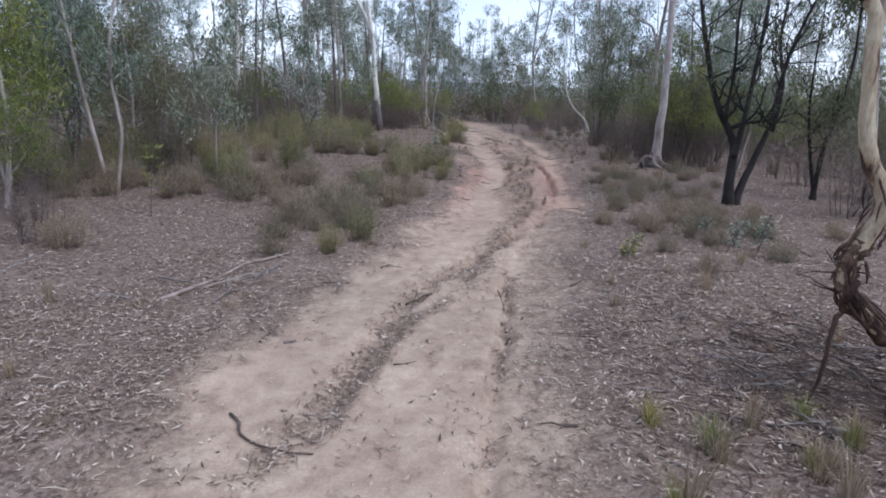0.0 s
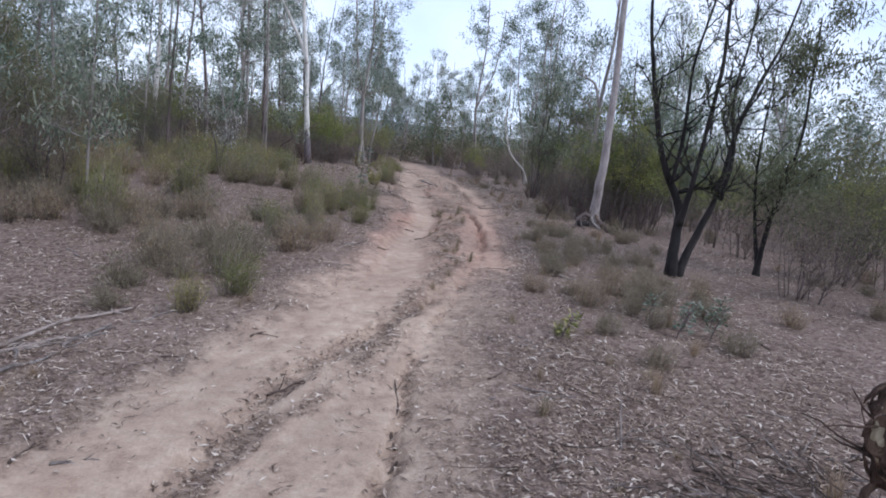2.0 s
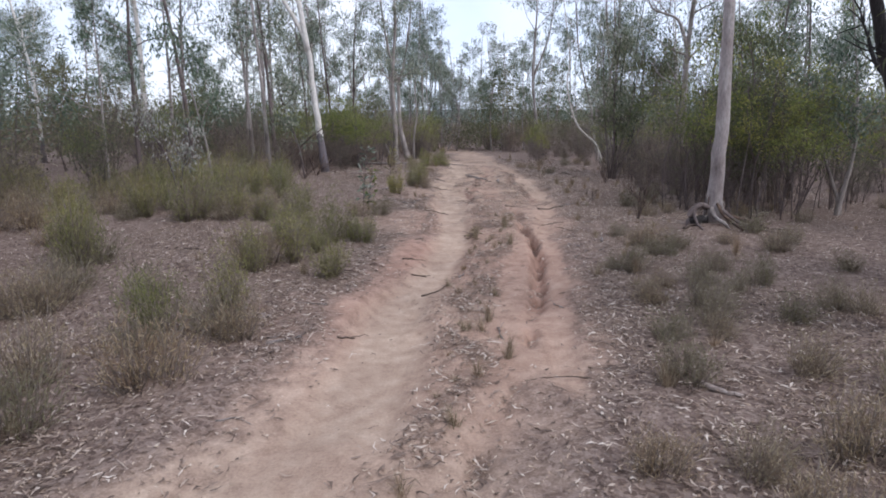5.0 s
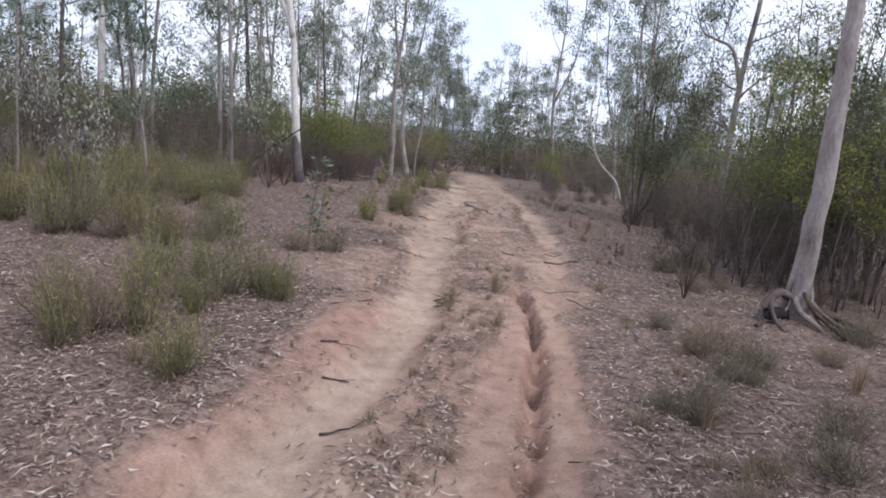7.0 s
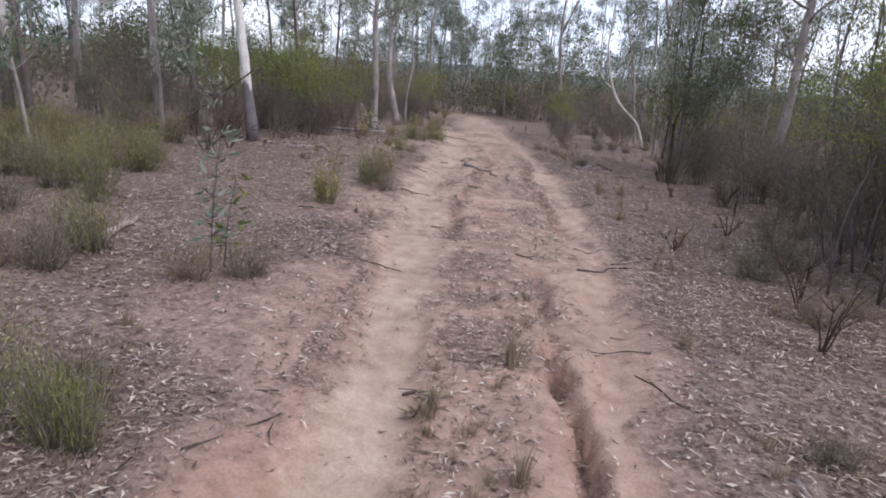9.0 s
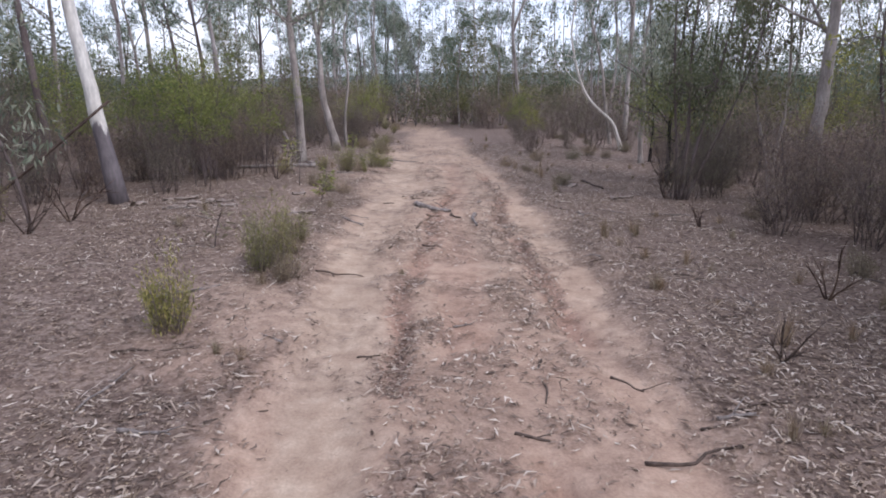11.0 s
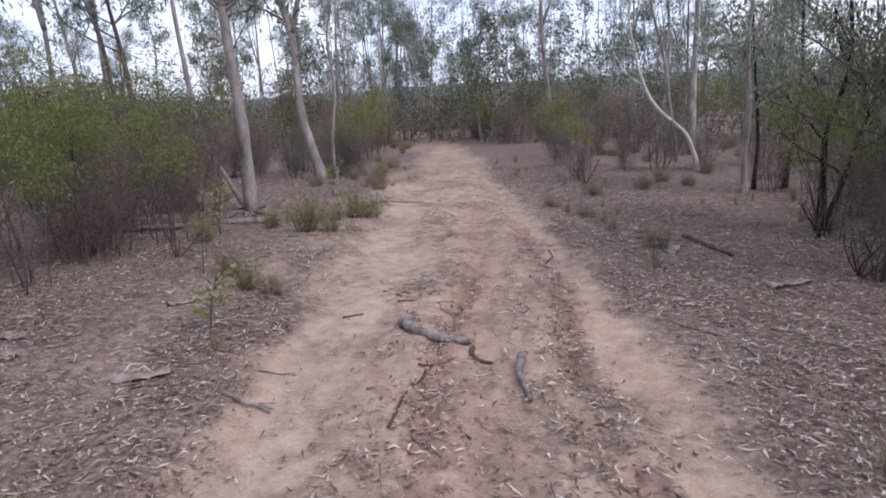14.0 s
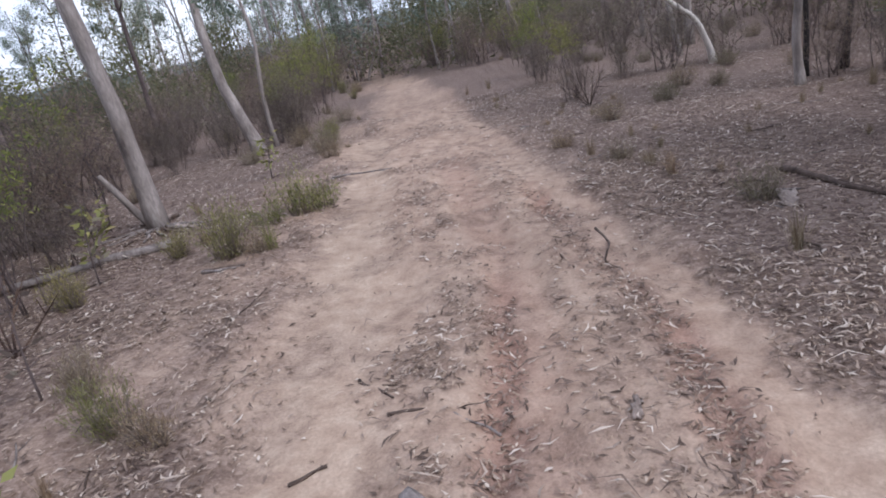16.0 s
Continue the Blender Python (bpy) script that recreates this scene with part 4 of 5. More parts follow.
# Tall shrubs under the gums: six near shapes, three coarser far ones.
bush_kinds = []
for n, (h, w, leaf_mat, wood_mat, stems_n, forks_n, tuft_n, leaf, bare_low, spread, label) in enumerate([
    (2.4, 2.0, LEAF_GREEN, BARK_BROWN, 7, 4, 36, (0.075, 0.016), 0.5, 0.095, "leafy yellow-green wattle shrub with dark stems"),
    (2.1, 2.0, LEAF_DARK, BARK_BROWN, 9, 4, 32, (0.06, 0.013), 0.3, 0.13, "dense rounded dark green shrub"),
    (1.8, 1.9, LEAF_DULL, BARK_BROWN, 12, 5, 22, (0.07, 0.0075), 0.05, 0.14, "bare twiggy purple-brown shrub"),
    (2.7, 1.9, LEAF_GREEN, BARK_BROWN, 7, 4, 34, (0.07, 0.015), 0.48, 0.1, "leggy green shrub with bare red-brown stems"),
    (1.5, 1.8, LEAF_DULL, BARK_BROWN, 12, 5, 22, (0.06, 0.0075), 0.05, 0.12, "fine grey-brown scrub bush"),
    (2.3, 2.3, LEAF_DARK, BARK_BROWN, 9, 4, 34, (0.06, 0.013), 0.3, 0.14, "broad dull green shrub"),
    (2.6, 2.8, LEAF_DARK, BARK_BROWN, 7, 3, 22, (0.15, 0.036), 0.25, 0.26, "broad grey-green shrub in the wood"),
    (3.6, 2.8, LEAF_GUM, BARK_BROWN, 7, 3, 22, (0.15, 0.036), 0.3, 0.28, "young grey-green gum thicket"),
    (2.2, 2.8, LEAF_DULL, BARK_BROWN, 10, 4, 16, (0.12, 0.014), 0.12, 0.22, "brown twiggy thicket in the wood"),
]):
    bush_kinds.append((bush_parts(200 + n, h, w, stems_n, forks_n, 4, tuft_n, leaf, bare_low, spread), wood_mat, leaf_mat, label))
bush_first = {}


def bush(k, x, y, size=1.0, turn=0.0):
    m = pose(x, y, gz(x, y), 0, 0, turn) @ Matrix.Scale(size, 4)
    if k not in bush_first:
        bush_first[k] = plant("shrub", bush_kinds[k][3], "shrub", bush_kinds[k][0], bush_kinds[k][1], bush_kinds[k][2], (x, y), "tall shrubs", names=("branchwork", "foliage"))
        bush_first[k].matrix_world = m
    else:
        copy_thing(bush_first[k], m).matrix_basis = m


for k, x, y, s in [(3, 4.95, 15.7, 0.95), (1, 5.7, 16.3, 1.15), (5, 6.2, 17.3, 1.1), (1, 6.7, 18.8, 1.0), (5, 6.5, 15.7, 1.15), (3, 5.7, 14.9, 0.85), (0, 6.4, 14.8, 0.9), (1, 7.2, 17.2, 1.2), (0, 7.6, 16.2, 0.95), (4, 4.55, 16.7, 0.4), (2, 5.3, 17.3, 0.5), (5, 5.6, 17.0, 0.95),
                   (2, 5.3, 20.5, 0.5), (2, 6.1, 20.0, 0.65), (4, 6.4, 19.4, 0.7), (2, 6.1, 21.6, 0.8), (4, 5.6, 23.4, 0.7), (2, 5.1, 23.0, 0.6), (4, 6.4, 22.6, 0.8), (4, 5.8, 23.8, 0.6), (0, 5.4, 24.85, 0.75), (4, 6.2, 24.9, 0.8), (4, 6.3, 26.0, 0.7), (2, 6.9, 25.2, 0.9),
                   (0, -2.25, 22.36, 0.7), (0, -3.0, 22.86, 0.74), (3, -3.85, 21.96, 0.62), (0, -1.95, 24.16, 0.68), (3, -3.25, 24.36, 0.72), (2, -2.65, 26.36, 0.8), (0, -3.1, 25.16, 0.8), (0, -4.6, 23.4, 0.78), (3, -4.2, 25.4, 0.78), (0, -2.5, 23.4, 0.62),
                   (2, 3.3, 30.0, 0.42), (4, 4.6, 31.46, 0.5), (4, 3.35, 33.0, 0.6), (0, 3.4, 34.5, 0.7),
                   (2, 6.40, 8.75, 0.7), (1, 7.87, 10.23, 0.9), (5, 8.00, 7.95, 1.0), (4, 7.47, 12.43, 0.9), (0, 7.47, 13.63, 0.8), (4, -5.85, 7.90, 0.9), (0, -6.65, 9.10, 1.1), (2, -4.73, 10.43, 0.8), (5, -5.73, 11.63, 0.9), (0, -4.75, 6.70, 0.6), (4, -4.15, 5.90, 0.5),
                   (2, -2.6, 21.8, 0.5), (4, -3.4, 21.5, 0.5), (2, -2.3, 23.2, 0.5), (4, -4.4, 21.6, 0.6), (2, -2.9, 23.8, 0.55), (4, -2.2, 25.2, 0.45), (2, -3.9, 20.9, 0.5), (4, -5.0, 20.6, 0.6), (2, -3.4, 23.0, 0.6)]:
    bush(k, x, y, s, rng.uniform(0, 360))
for n in range(50):
    y = rng.uniform(21.2, 34) if n % 2 else rng.uniform(14.6, 32)
    x = -2.3 - 0.02 * (y - 21) - rng.exponential(1.8) if n % 2 else np.interp(y, [14, 18, 20, 25, 32], [5.2, 6.0, 5.9, 6.4, 6.2]) + rng.exponential(1.4)
    bush(int(rng.choice([2, 4])), x, y, rng.uniform(0.35, 0.7), rng.uniform(0, 360))
count, tries = 0, 0
taken = []
while count < 205 and tries < 20000:
    tries += 1
    y = rng.uniform(5, 72) if rng.random() < 0.92 else rng.uniform(-10, 5)
    x = rng.uniform(-34, 36)
    lo = np.interp(y, [-10, 5, 12, 18, 21, 26, 34, 42, 47, 80], [-7, -6.4, -6.2, -5.2, -3.4, -2.6, -2.3, -2.4, -40, -40])
    hi = np.interp(y, [-10, 5, 13, 15, 16.5, 18, 22, 25, 28, 34, 42, 47, 80], [8, 7.4, 6.8, 6.4, 6.4, 6.7, 6.4, 6.4, 6.2, 4.8, 2.8, -40, -40])
    if lo < x < hi:
        continue
    off = min(abs(x - lo), abs(x - hi)) if y < 46 else y - 40
    distant = off > 5
    if any((x - a) ** 2 + (y - c) ** 2 < (2.4 if distant else 0.6) for a, c in taken):
        continue
    if off > 9:
        continue
    taken.append((x, y))
    if distant:
        bush(int(rng.choice([6, 7, 8], p=[0.4, 0.42, 0.18])), x, y, rng.uniform(0.8, 1.25), rng.uniform(0, 360))
    else:
        bush(int(rng.choice([0, 1, 2, 3, 4, 5], p=[0.16, 0.1, 0.3, 0.12, 0.24, 0.08])), x, y, rng.uniform(0.5, 0.95), rng.uniform(0, 360))
    count += 1


for n in range(44):
    y = rng.uniform(31, 47)
    left = n % 2
    x = np.interp(y, EDGE_Y, EDGE_L) - 1.3 - rng.exponential(1.6) if left else np.interp(y, EDGE_Y, EDGE_R) + 1.2 + rng.exponential(1.8)
    bush(int(rng.choice([0, 2, 4, 8], p=[0.2, 0.3, 0.3, 0.2])), x, y, rng.uniform(0.5, 0.9), rng.uniform(0, 360))


# Scrub deep in the wood, too far off to count.
def distant_scrub(name, label, count, seed, leaf_mat, low, high):
    rng = np.random.default_rng(seed)
    g = Geo()
    made = 0
    while made < count:
        y = rng.uniform(2, 95)
        x = rng.uniform(-55, 58) if made % 2 else 1.5 + rng.uniform(-0.75, 0.75) * (y + 8)
        lo = np.interp(y, [0, 12, 18, 26, 42, 48, 96], [-12, -12, -11, -7, -5, -80, -80])
        hi = np.interp(y, [0, 12, 18, 26, 42, 48, 96], [13, 12, 11, 9, 6, -80, -80])
        if lo < x < hi:
            continue
        made += 1
        h, w = low + (high - low) * rng.random() ** 2.2, rng.uniform(1.0, 1.8)
        m = int(330 * h / 2.5)
        p = rng.normal(size=(m, 3)) * [w * 0.55, w * 0.55, 0]
        p[:, 2] = h * rng.beta(1.9, 1.5, m) * np.exp(-((p[:, 0] ** 2 + p[:, 1] ** 2) / (w * w * 2.2)))
        leaves(g, rng, p + [x, y, gz(x, y)], rng.normal(size=(m, 3)), 0.22, 0.06)
    return single(name, g, leaf_mat, label, "scrub", kind="stuff")


distant_scrub("distant_scrub", "grey-green scrub deep in the wood", 520, 801, LEAF_DARK, 1.8, 6.5)
distant_scrub("brown_scrub", "brown twiggy scrub deep in the wood", 260, 802, LEAF_DULL, 1.2, 2.8)


# ---- low heath, tussocks and small plants ----
def heath_parts(seed, h, w, stems, leaf, per):
    """A broom-like bush: upright sprays of fine needle leaves on hair-thin stems, in a few lobes."""
    rng = np.random.default_rng(seed)
    wood, g = Geo(), Geo()
    cents, ways = [], []
    lobes = [(rng.normal(size=2) * w * 0.2, rng.uniform(0.6, 1.0)) for _ in range(4)]
    for n in range(stems):
        mid, tall = lobes[n % 4]
        az, out = rng.uniform(0, 2 * np.pi), w * 0.24 * rng.random() ** 0.6
        tip = np.array([mid[0] + np.cos(az) * out, mid[1] + np.sin(az) * out, h * tall * rng.uniform(0.5, 1.0) * (1 - 0.4 * (out / (w * 0.24)) ** 2)])
        foot = np.array([mid[0] * 0.6 + np.cos(az) * out * 0.3, mid[1] * 0.6 + np.sin(az) * out * 0.3, -0.03])
        line = spline([foot, (foot + tip) / 2 + rng.normal(size=3) * 0.025, tip], 4)
        tube(wood, line, [0.003, 0.0025, 0.002, 0.001], 3)
        f = 0.18 + 0.9 * rng.random(per) ** 0.8
        cents.append(foot + (tip - foot) * f[:, None] + rng.normal(size=(per, 3)) * 0.028)
        ways.append((tip - foot) / np.linalg.norm(tip - foot) * 0.9 + rng.normal(size=(per, 3)) * 0.42)
    leaves(g, rng, np.concatenate(cents), np.concatenate(ways), *leaf)
    return wood, g


def tuft_parts(seed, h, w, blades, width=0.0028):
    rng = np.random.default_rng(seed)
    g = Geo()
    az = rng.uniform(0, 2 * np.pi, blades)
    foot = np.stack([np.cos(az), np.sin(az), az * 0], -1) * (rng.random((blades, 1)) * w * 0.18) + [0, 0, -0.02]
    out = np.stack([np.cos(az), np.sin(az), az * 0], -1) * (rng.random((blades, 1)) * w * 0.5)
    tip = out + rng.normal(size=(blades, 3)) * 0.03 + np.stack([az * 0, az * 0, h * rng.uniform(0.45, 1.0, blades)], -1)
    mid = foot * 0.5 + tip * 0.5 - out * 0.15 + [0, 0, h * 0.06]
    side = np.stack([-np.sin(az), np.cos(az), az * 0], -1) * width
    v = np.stack([foot - side, foot + side, mid + side * 0.8, mid - side * 0.8, tip + side * 0.2, tip - side * 0.2], 1).reshape(-1, 3)
    k = np.arange(blades)[:, None] * 6
    g.add(v, np.concatenate([k + [0, 1, 2, 3], k + [3, 2, 4, 5]]))
    return g


heath_kinds = [heath_parts(300 + n, h, w, s, (0.052, 0.0052), 20) for n, (h, w, s) in enumerate([(0.62, 0.75, 72), (0.52, 0.75, 64), (0.76, 0.7, 72), (0.44, 0.8, 60)])]
heath_mats = [LEAF_OLIVE, LEAF_HEATH, LEAF_OLIVE, LEAF_HEATH]
heath_labels = ["fuzzy olive-brown heath bush in leaf litter", "wiry grey-brown heath bush on litter", "upright olive-green heath bush on litter", "low twiggy brown heath bush"]
heath_first = {}


def heath(k, x, y, size=1.0, turn=0.0):
    m = pose(x, y, gz(x, y), 0, 0, turn) @ Matrix.Scale(size * 1.12, 4)
    if k not in heath_first:
        heath_first[k] = plant("heath_bush", heath_labels[k], "bush", heath_kinds[k], HEATH_STEM, heath_mats[k], (x, y), "heath bushes", names=("branchwork", "foliage"))
        heath_first[k].matrix_world = m
    else:
        copy_thing(heath_first[k], m).matrix_basis = m


for k, x, y, s in [(0, -0.55, 6.40, 0.9), (1, -0.85, 7.00, 1.0), (3, -1.2, 6.7, 0.9), (1, -1.5, 7.2, 0.9), (0, -0.75, 5.90, 0.7), (3, -1.25, 5.80, 0.7), (0, -0.75, 9.30, 1.0), (2, -0.35, 9.70, 0.9), (1, -3.65, 5.60, 1.0), (0, 0.07, 10.83, 0.85), (2, -0.33, 12.23, 0.95), (0, -1.03, 12.43, 1.0), (1, -0.13, 12.73, 0.8), (2, -0.73, 12.73, 0.7),
                   (2, 0.17, 12.33, 0.7), (0, -0.23, 11.83, 0.6), (1, -0.43, 14.33, 0.7), (1, -0.03, 14.43, 0.75), (2, 0.05, 18.56, 0.85), (2, -0.10, 18.31, 0.8), (0, -0.35, 22.46, 0.6), (1, -0.15, 22.36, 0.5), (1, -0.75, 22.76, 0.6), (1, 0.05, 18.86, 0.5), (2, 0.00, 19.26, 0.6), (1, 0.15, 18.16, 0.6),
                   (1, 2.55, 7.60, 0.6), (3, 2.90, 7.55, 0.7), (1, 3.50, 7.75, 0.9), (1, 3.90, 7.55, 0.8), (3, 4.35, 7.20, 0.8), (1, 3.00, 8.55, 0.7), (3, 3.70, 8.75, 0.8), (1, 4.20, 8.45, 0.7), (3, 3.77, 11.83, 0.6), (1, 3.37, 13.03, 0.5), (3, 3.97, 12.43, 0.7), (1, 4.27, 10.63, 0.7), (3, 3.07, 11.23, 0.5), (1, 4.15, 16.16, 0.8), (3, 4.27, 15.03, 0.8), (1, 4.55, 16.56, 0.8), (3, 2.95, 25.96, 0.6), (1, 3.35, 24.16, 0.6), (3, 2.55, 26.96, 0.6), (1, 3.25, 27.76, 0.7), (3, -0.25, 24.76, 0.6), (1, -0.45, 28.96, 0.7), (0, -0.75, 30.36, 0.8)]:
    heath(k, x, y, s, rng.uniform(0, 360))
count = 0
while count < 215:
    x, y = rng.uniform(-8, 0.4), rng.uniform(6.4, 20)
    edge = np.interp(y, EDGE_Y, EDGE_L)
    if x > edge - (0.45 if y < 9.5 else 1.1) or (y < 8.0 and x < -1.6) or fractal(np.array(x * 0.45), np.array(y * 0.45), 41) < 0.33 or (y > 15 and x > -2.0 - (y - 15) * 0.3):
        continue
    heath(int(rng.choice([1, 3])) if y < 9.5 and rng.random() < 0.7 else int(rng.integers(4)), x, y, rng.uniform(0.75, 1.3), rng.uniform(0, 360))
    count += 1
for n in range(30):
    y = rng.uniform(5.2, 12.6)
    heath(int(rng.choice([1, 3])), np.interp(y, [5, 6.5, 9, 13], [3.3, 2.8, 3.0, 3.2]) + rng.exponential(0.8), y, rng.uniform(0.45, 0.8), rng.uniform(0, 360))
count = 0
while count < 58:
    x, y = rng.uniform(2.6, 9), rng.uniform(5.5, 42)
    if x < np.interp(y, [5, 12, 16, 24, 29, 36, 42], [3.9, 3.4, 4.3, 4.6, 3.2, 2.0, 1.2]) or (13 < y < 16 and x < 4.4):
        continue
    heath(int(rng.choice([1, 3])), x, y, rng.uniform(0.4, 0.85), rng.uniform(0, 360))
    count += 1
for _ in range(18):
    y = rng.uniform(24, 43)
    heath(int(rng.choice([0, 1, 3])), np.interp(y, EDGE_Y, EDGE_L) - 0.5 - rng.exponential(0.8), y, rng.uniform(0.5, 0.95), rng.uniform(0, 360))

tuft_kinds = [tuft_parts(400 + n, h, w, b_) for n, (h, w, b_) in enumerate([(0.22, 0.4, 80), (0.16, 0.36, 60), (0.3, 0.36, 80), (0.12, 0.3, 60)])]
tuft_first = {}


def tuft(k, x, y, size=1.0, green=False, turn=0.0):
    m = pose(x, y, gz(x, y), 0, 0, turn) @ Matrix.Scale(size, 4)
    if (k, green) not in tuft_first:
        tuft_first[k, green] = single("grass_tuft", tuft_kinds[k], GRASS_GREEN if green else GRASS_DRY, "green grassy tuft on the verge" if green else "dry straw-coloured grass tuft", "grass", group="green tufts" if green else "dry grass tufts", smooth=False)
        tuft_first[k, green].matrix_world = m
    else:
        copy_thing(tuft_first[k, green], m).matrix_basis = m


for k, x, y, s in [(0, 2.55, 6.10, 0.7), (1, 2.65, 6.15, 0.7), (0, 0.17, 12.38, 0.8), (2, -0.25, 24.76, 0.8), (0, 2.95, 2.40, 0.8), (1, 2.85, 2.70, 0.8)]:
    tuft(k, x, y, s, True, rng.uniform(0, 360))
for n in range(22):
    tuft(int(rng.choice([0, 1, 2])), rng.uniform(1.9, 3.3), rng.uniform(1.2, 2.7), rng.uniform(0.6, 1.0), n % 4 == 0, rng.uniform(0, 360))
for n, (x, y, h, w) in enumerate([(-0.22, 17.0, 0.66, 0.36), (-0.3, 17.08, 0.55, 0.3), (-0.24, 25.85, 0.66, 0.55), (-0.42, 25.7, 0.5, 0.46), (-0.02, 26.05, 0.42, 0.5), (0.0, 12.5, 0.3, 0.26)]):
    plant("green_bush", "small yellow-green fine-leaved bush on the verge", "bush", heath_parts(480 + n, h, w, 34, (0.042, 0.0065), 26), HEATH_STEM, GRASS_GREEN, (x, y), "small green bushes", names=("branchwork", "foliage"))
for _ in range(150):
    y = rng.uniform(2.0, 34)
    if rng.random() < 0.6:
        x = np.interp(y, EDGE_Y, EDGE_R) + rng.exponential(1.2) + 0.25
    else:
        x = np.interp(y, EDGE_Y, EDGE_L) - rng.exponential(1.3) - 0.15
    tuft(int(rng.integers(4)), x, y, rng.uniform(0.4, 0.85), False, rng.uniform(0, 360))
for _ in range(34):
    y = rng.uniform(8.0, 15.0)
    tuft(int(rng.choice([1, 3])), np.interp(y, *CROWN[:2]) + rng.normal() * 0.13, y, rng.uniform(0.25, 0.6), False, rng.uniform(0, 360))
for x, y, s in [(1.75, 9.7, 0.6), (1.7, 9.5, 0.7), (1.8, 10.4, 0.6), (1.7, 11.6, 0.6), (1.95, 12.6, 0.8), (1.5, 13.0, 0.7), (1.9, 13.6, 0.8), (2.0, 14.2, 0.7), (1.4, 7.4, 0.7), (1.6, 8.0, 0.7), (1.7, 8.6, 0.8), (1.9, 8.9, 0.6), (1.3, 6.7, 0.5), (1.5, 13.1, 0.6), (1.1, 18.6, 0.4)]:
    tuft(int(rng.integers(4)), x, y, s, False, rng.uniform(0, 360))


def seedling(x, y, h, count, leaf, mat, label, seed, lean=0.1):
    """A small plant: a thin stem with side twigs and a few broad leaves."""
    rng = np.random.default_rng(seed)
    wood, g = Geo(), Geo()
    line = spline([(0, 0, -0.02), (lean * 0.4, 0, h * 0.5), (lean, 0.02, h)], 8)
    tube(wood, line, np.linspace(0.008, 0.003, 8), 5)
    cents, ways = [], []
    for _ in range(count):
        k = int(rng.integers(2, 8))
        az = rng.uniform(0, 2 * np.pi)
        w = np.array([np.cos(az), np.sin(az), rng.uniform(-0.3, 0.7)])
        end = line[k] + w * leaf[0] * rng.uniform(0.3, 1.1)
        tube(wood, [line[k], (line[k] + end) / 2, end], [0.003, 0.002, 0.0015], 3)
        cents.append(end + w * leaf[0] * 0.3)
        ways.append(w + rng.normal(size=3) * 0.3)
    leaves(g, rng, np.array(cents), np.array(ways), *leaf)
    plant("seedling", label, "seedling", (wood, g), BARK_BROWN, mat, (x, y), "seedlings", names=("stalk", "foliage"))


for n, (x, y, h, c, mat, label) in enumerate([
    (-0.35, 14.5, 1.0, 70, LEAF_GUM, "tall grey-green gum seedling with broad leaves"), (-0.3, 14.62, 0.7, 50, LEAF_GREEN, "bushy green seedling beside the track"),
    (-0.3, 21.5, 0.42, 46, GRASS_GREEN, "small yellow-green seedling in litter"), (-1.55, 24.5, 0.62, 26, LEAF_DULL, "thin seedling with pale dry leaves"),
    (-1.75, 24.9, 0.5, 60, GRASS_GREEN, "low green seedling beside a log"), (2.55, 5.98, 0.2, 46, GRASS_GREEN, "bright green weed in the litter"),
    (-1.1, 28.0, 0.5, 60, GRASS_GREEN, "yellow-green seedling under the gums"), (-3.3, 18.4, 0.4, 40, LEAF_GREEN, "small green seedling in litter"),
    (3.6, 6.8, 0.29, 45, LEAF_GUM, "blue-green gum seedling in litter"), (4.25, 6.75, 0.29, 45, LEAF_GUM, "blue-green gum seedling in litter"), (3.75, 6.35, 0.29, 45, LEAF_GUM, "blue-green gum seedling in litter"),
    (3.9, 6.6, 0.29, 45, LEAF_GUM, "blue-green gum seedling in litter"), (4.1, 6.4, 0.3, 40, LEAF_GUM, "blue-green gum seedling in litter"),
    (-0.95, 22.8, 0.7, 20, LEAF_DULL, "thin bare-stemmed seedling in dry litter"), (-3.5, 7.2, 0.9, 40, LEAF_GREEN, "leggy yellow-green sapling shoot"),
    (1.42, 13.03, 0.12, 30, LEAF_HEATH, "tiny brown plant on the track"), (-0.75, 19.0, 0.35, 24, LEAF_HEATH, "dry brown seedling in litter")]):
    seedling(x, y, h, c, (0.1, 0.03) if h > 0.3 else (0.07, 0.022), mat, label, 1200 + n)


def bare_twigs(x, y, h, count, mat, label, seed):
    """A leafless little bush of forking twigs."""
    rng = np.random.default_rng(seed)
    g = Geo()
    for _ in range(count):
        w = np.array([rng.normal() * 0.45, rng.normal() * 0.45, 1.0])
        p = limb_path(rng, (0, 0, -0.03), w / np.linalg.norm(w), h * rng.uniform(0.6, 1.0), 6, 0.1, 0.12)
        tube(g, p, np.linspace(0.009, 0.003, 6), 5)
        for _ in range(3):
            k = int(rng.integers(2, 5))
            v = (p[k + 1] - p[k]) / np.linalg.norm(p[k + 1] - p[k]) + rng.normal(size=3) * 0.45
            tube(g, limb_path(rng, p[k], v / np.linalg.norm(v), h * rng.uniform(0.2, 0.45), 4, 0.1, 0.12), np.linspace(0.005, 0.002, 4), 4)
    single("twiggy_bush", g, mat, label, "bush", (x, y, gz(x, y)), "bare twiggy bushes")


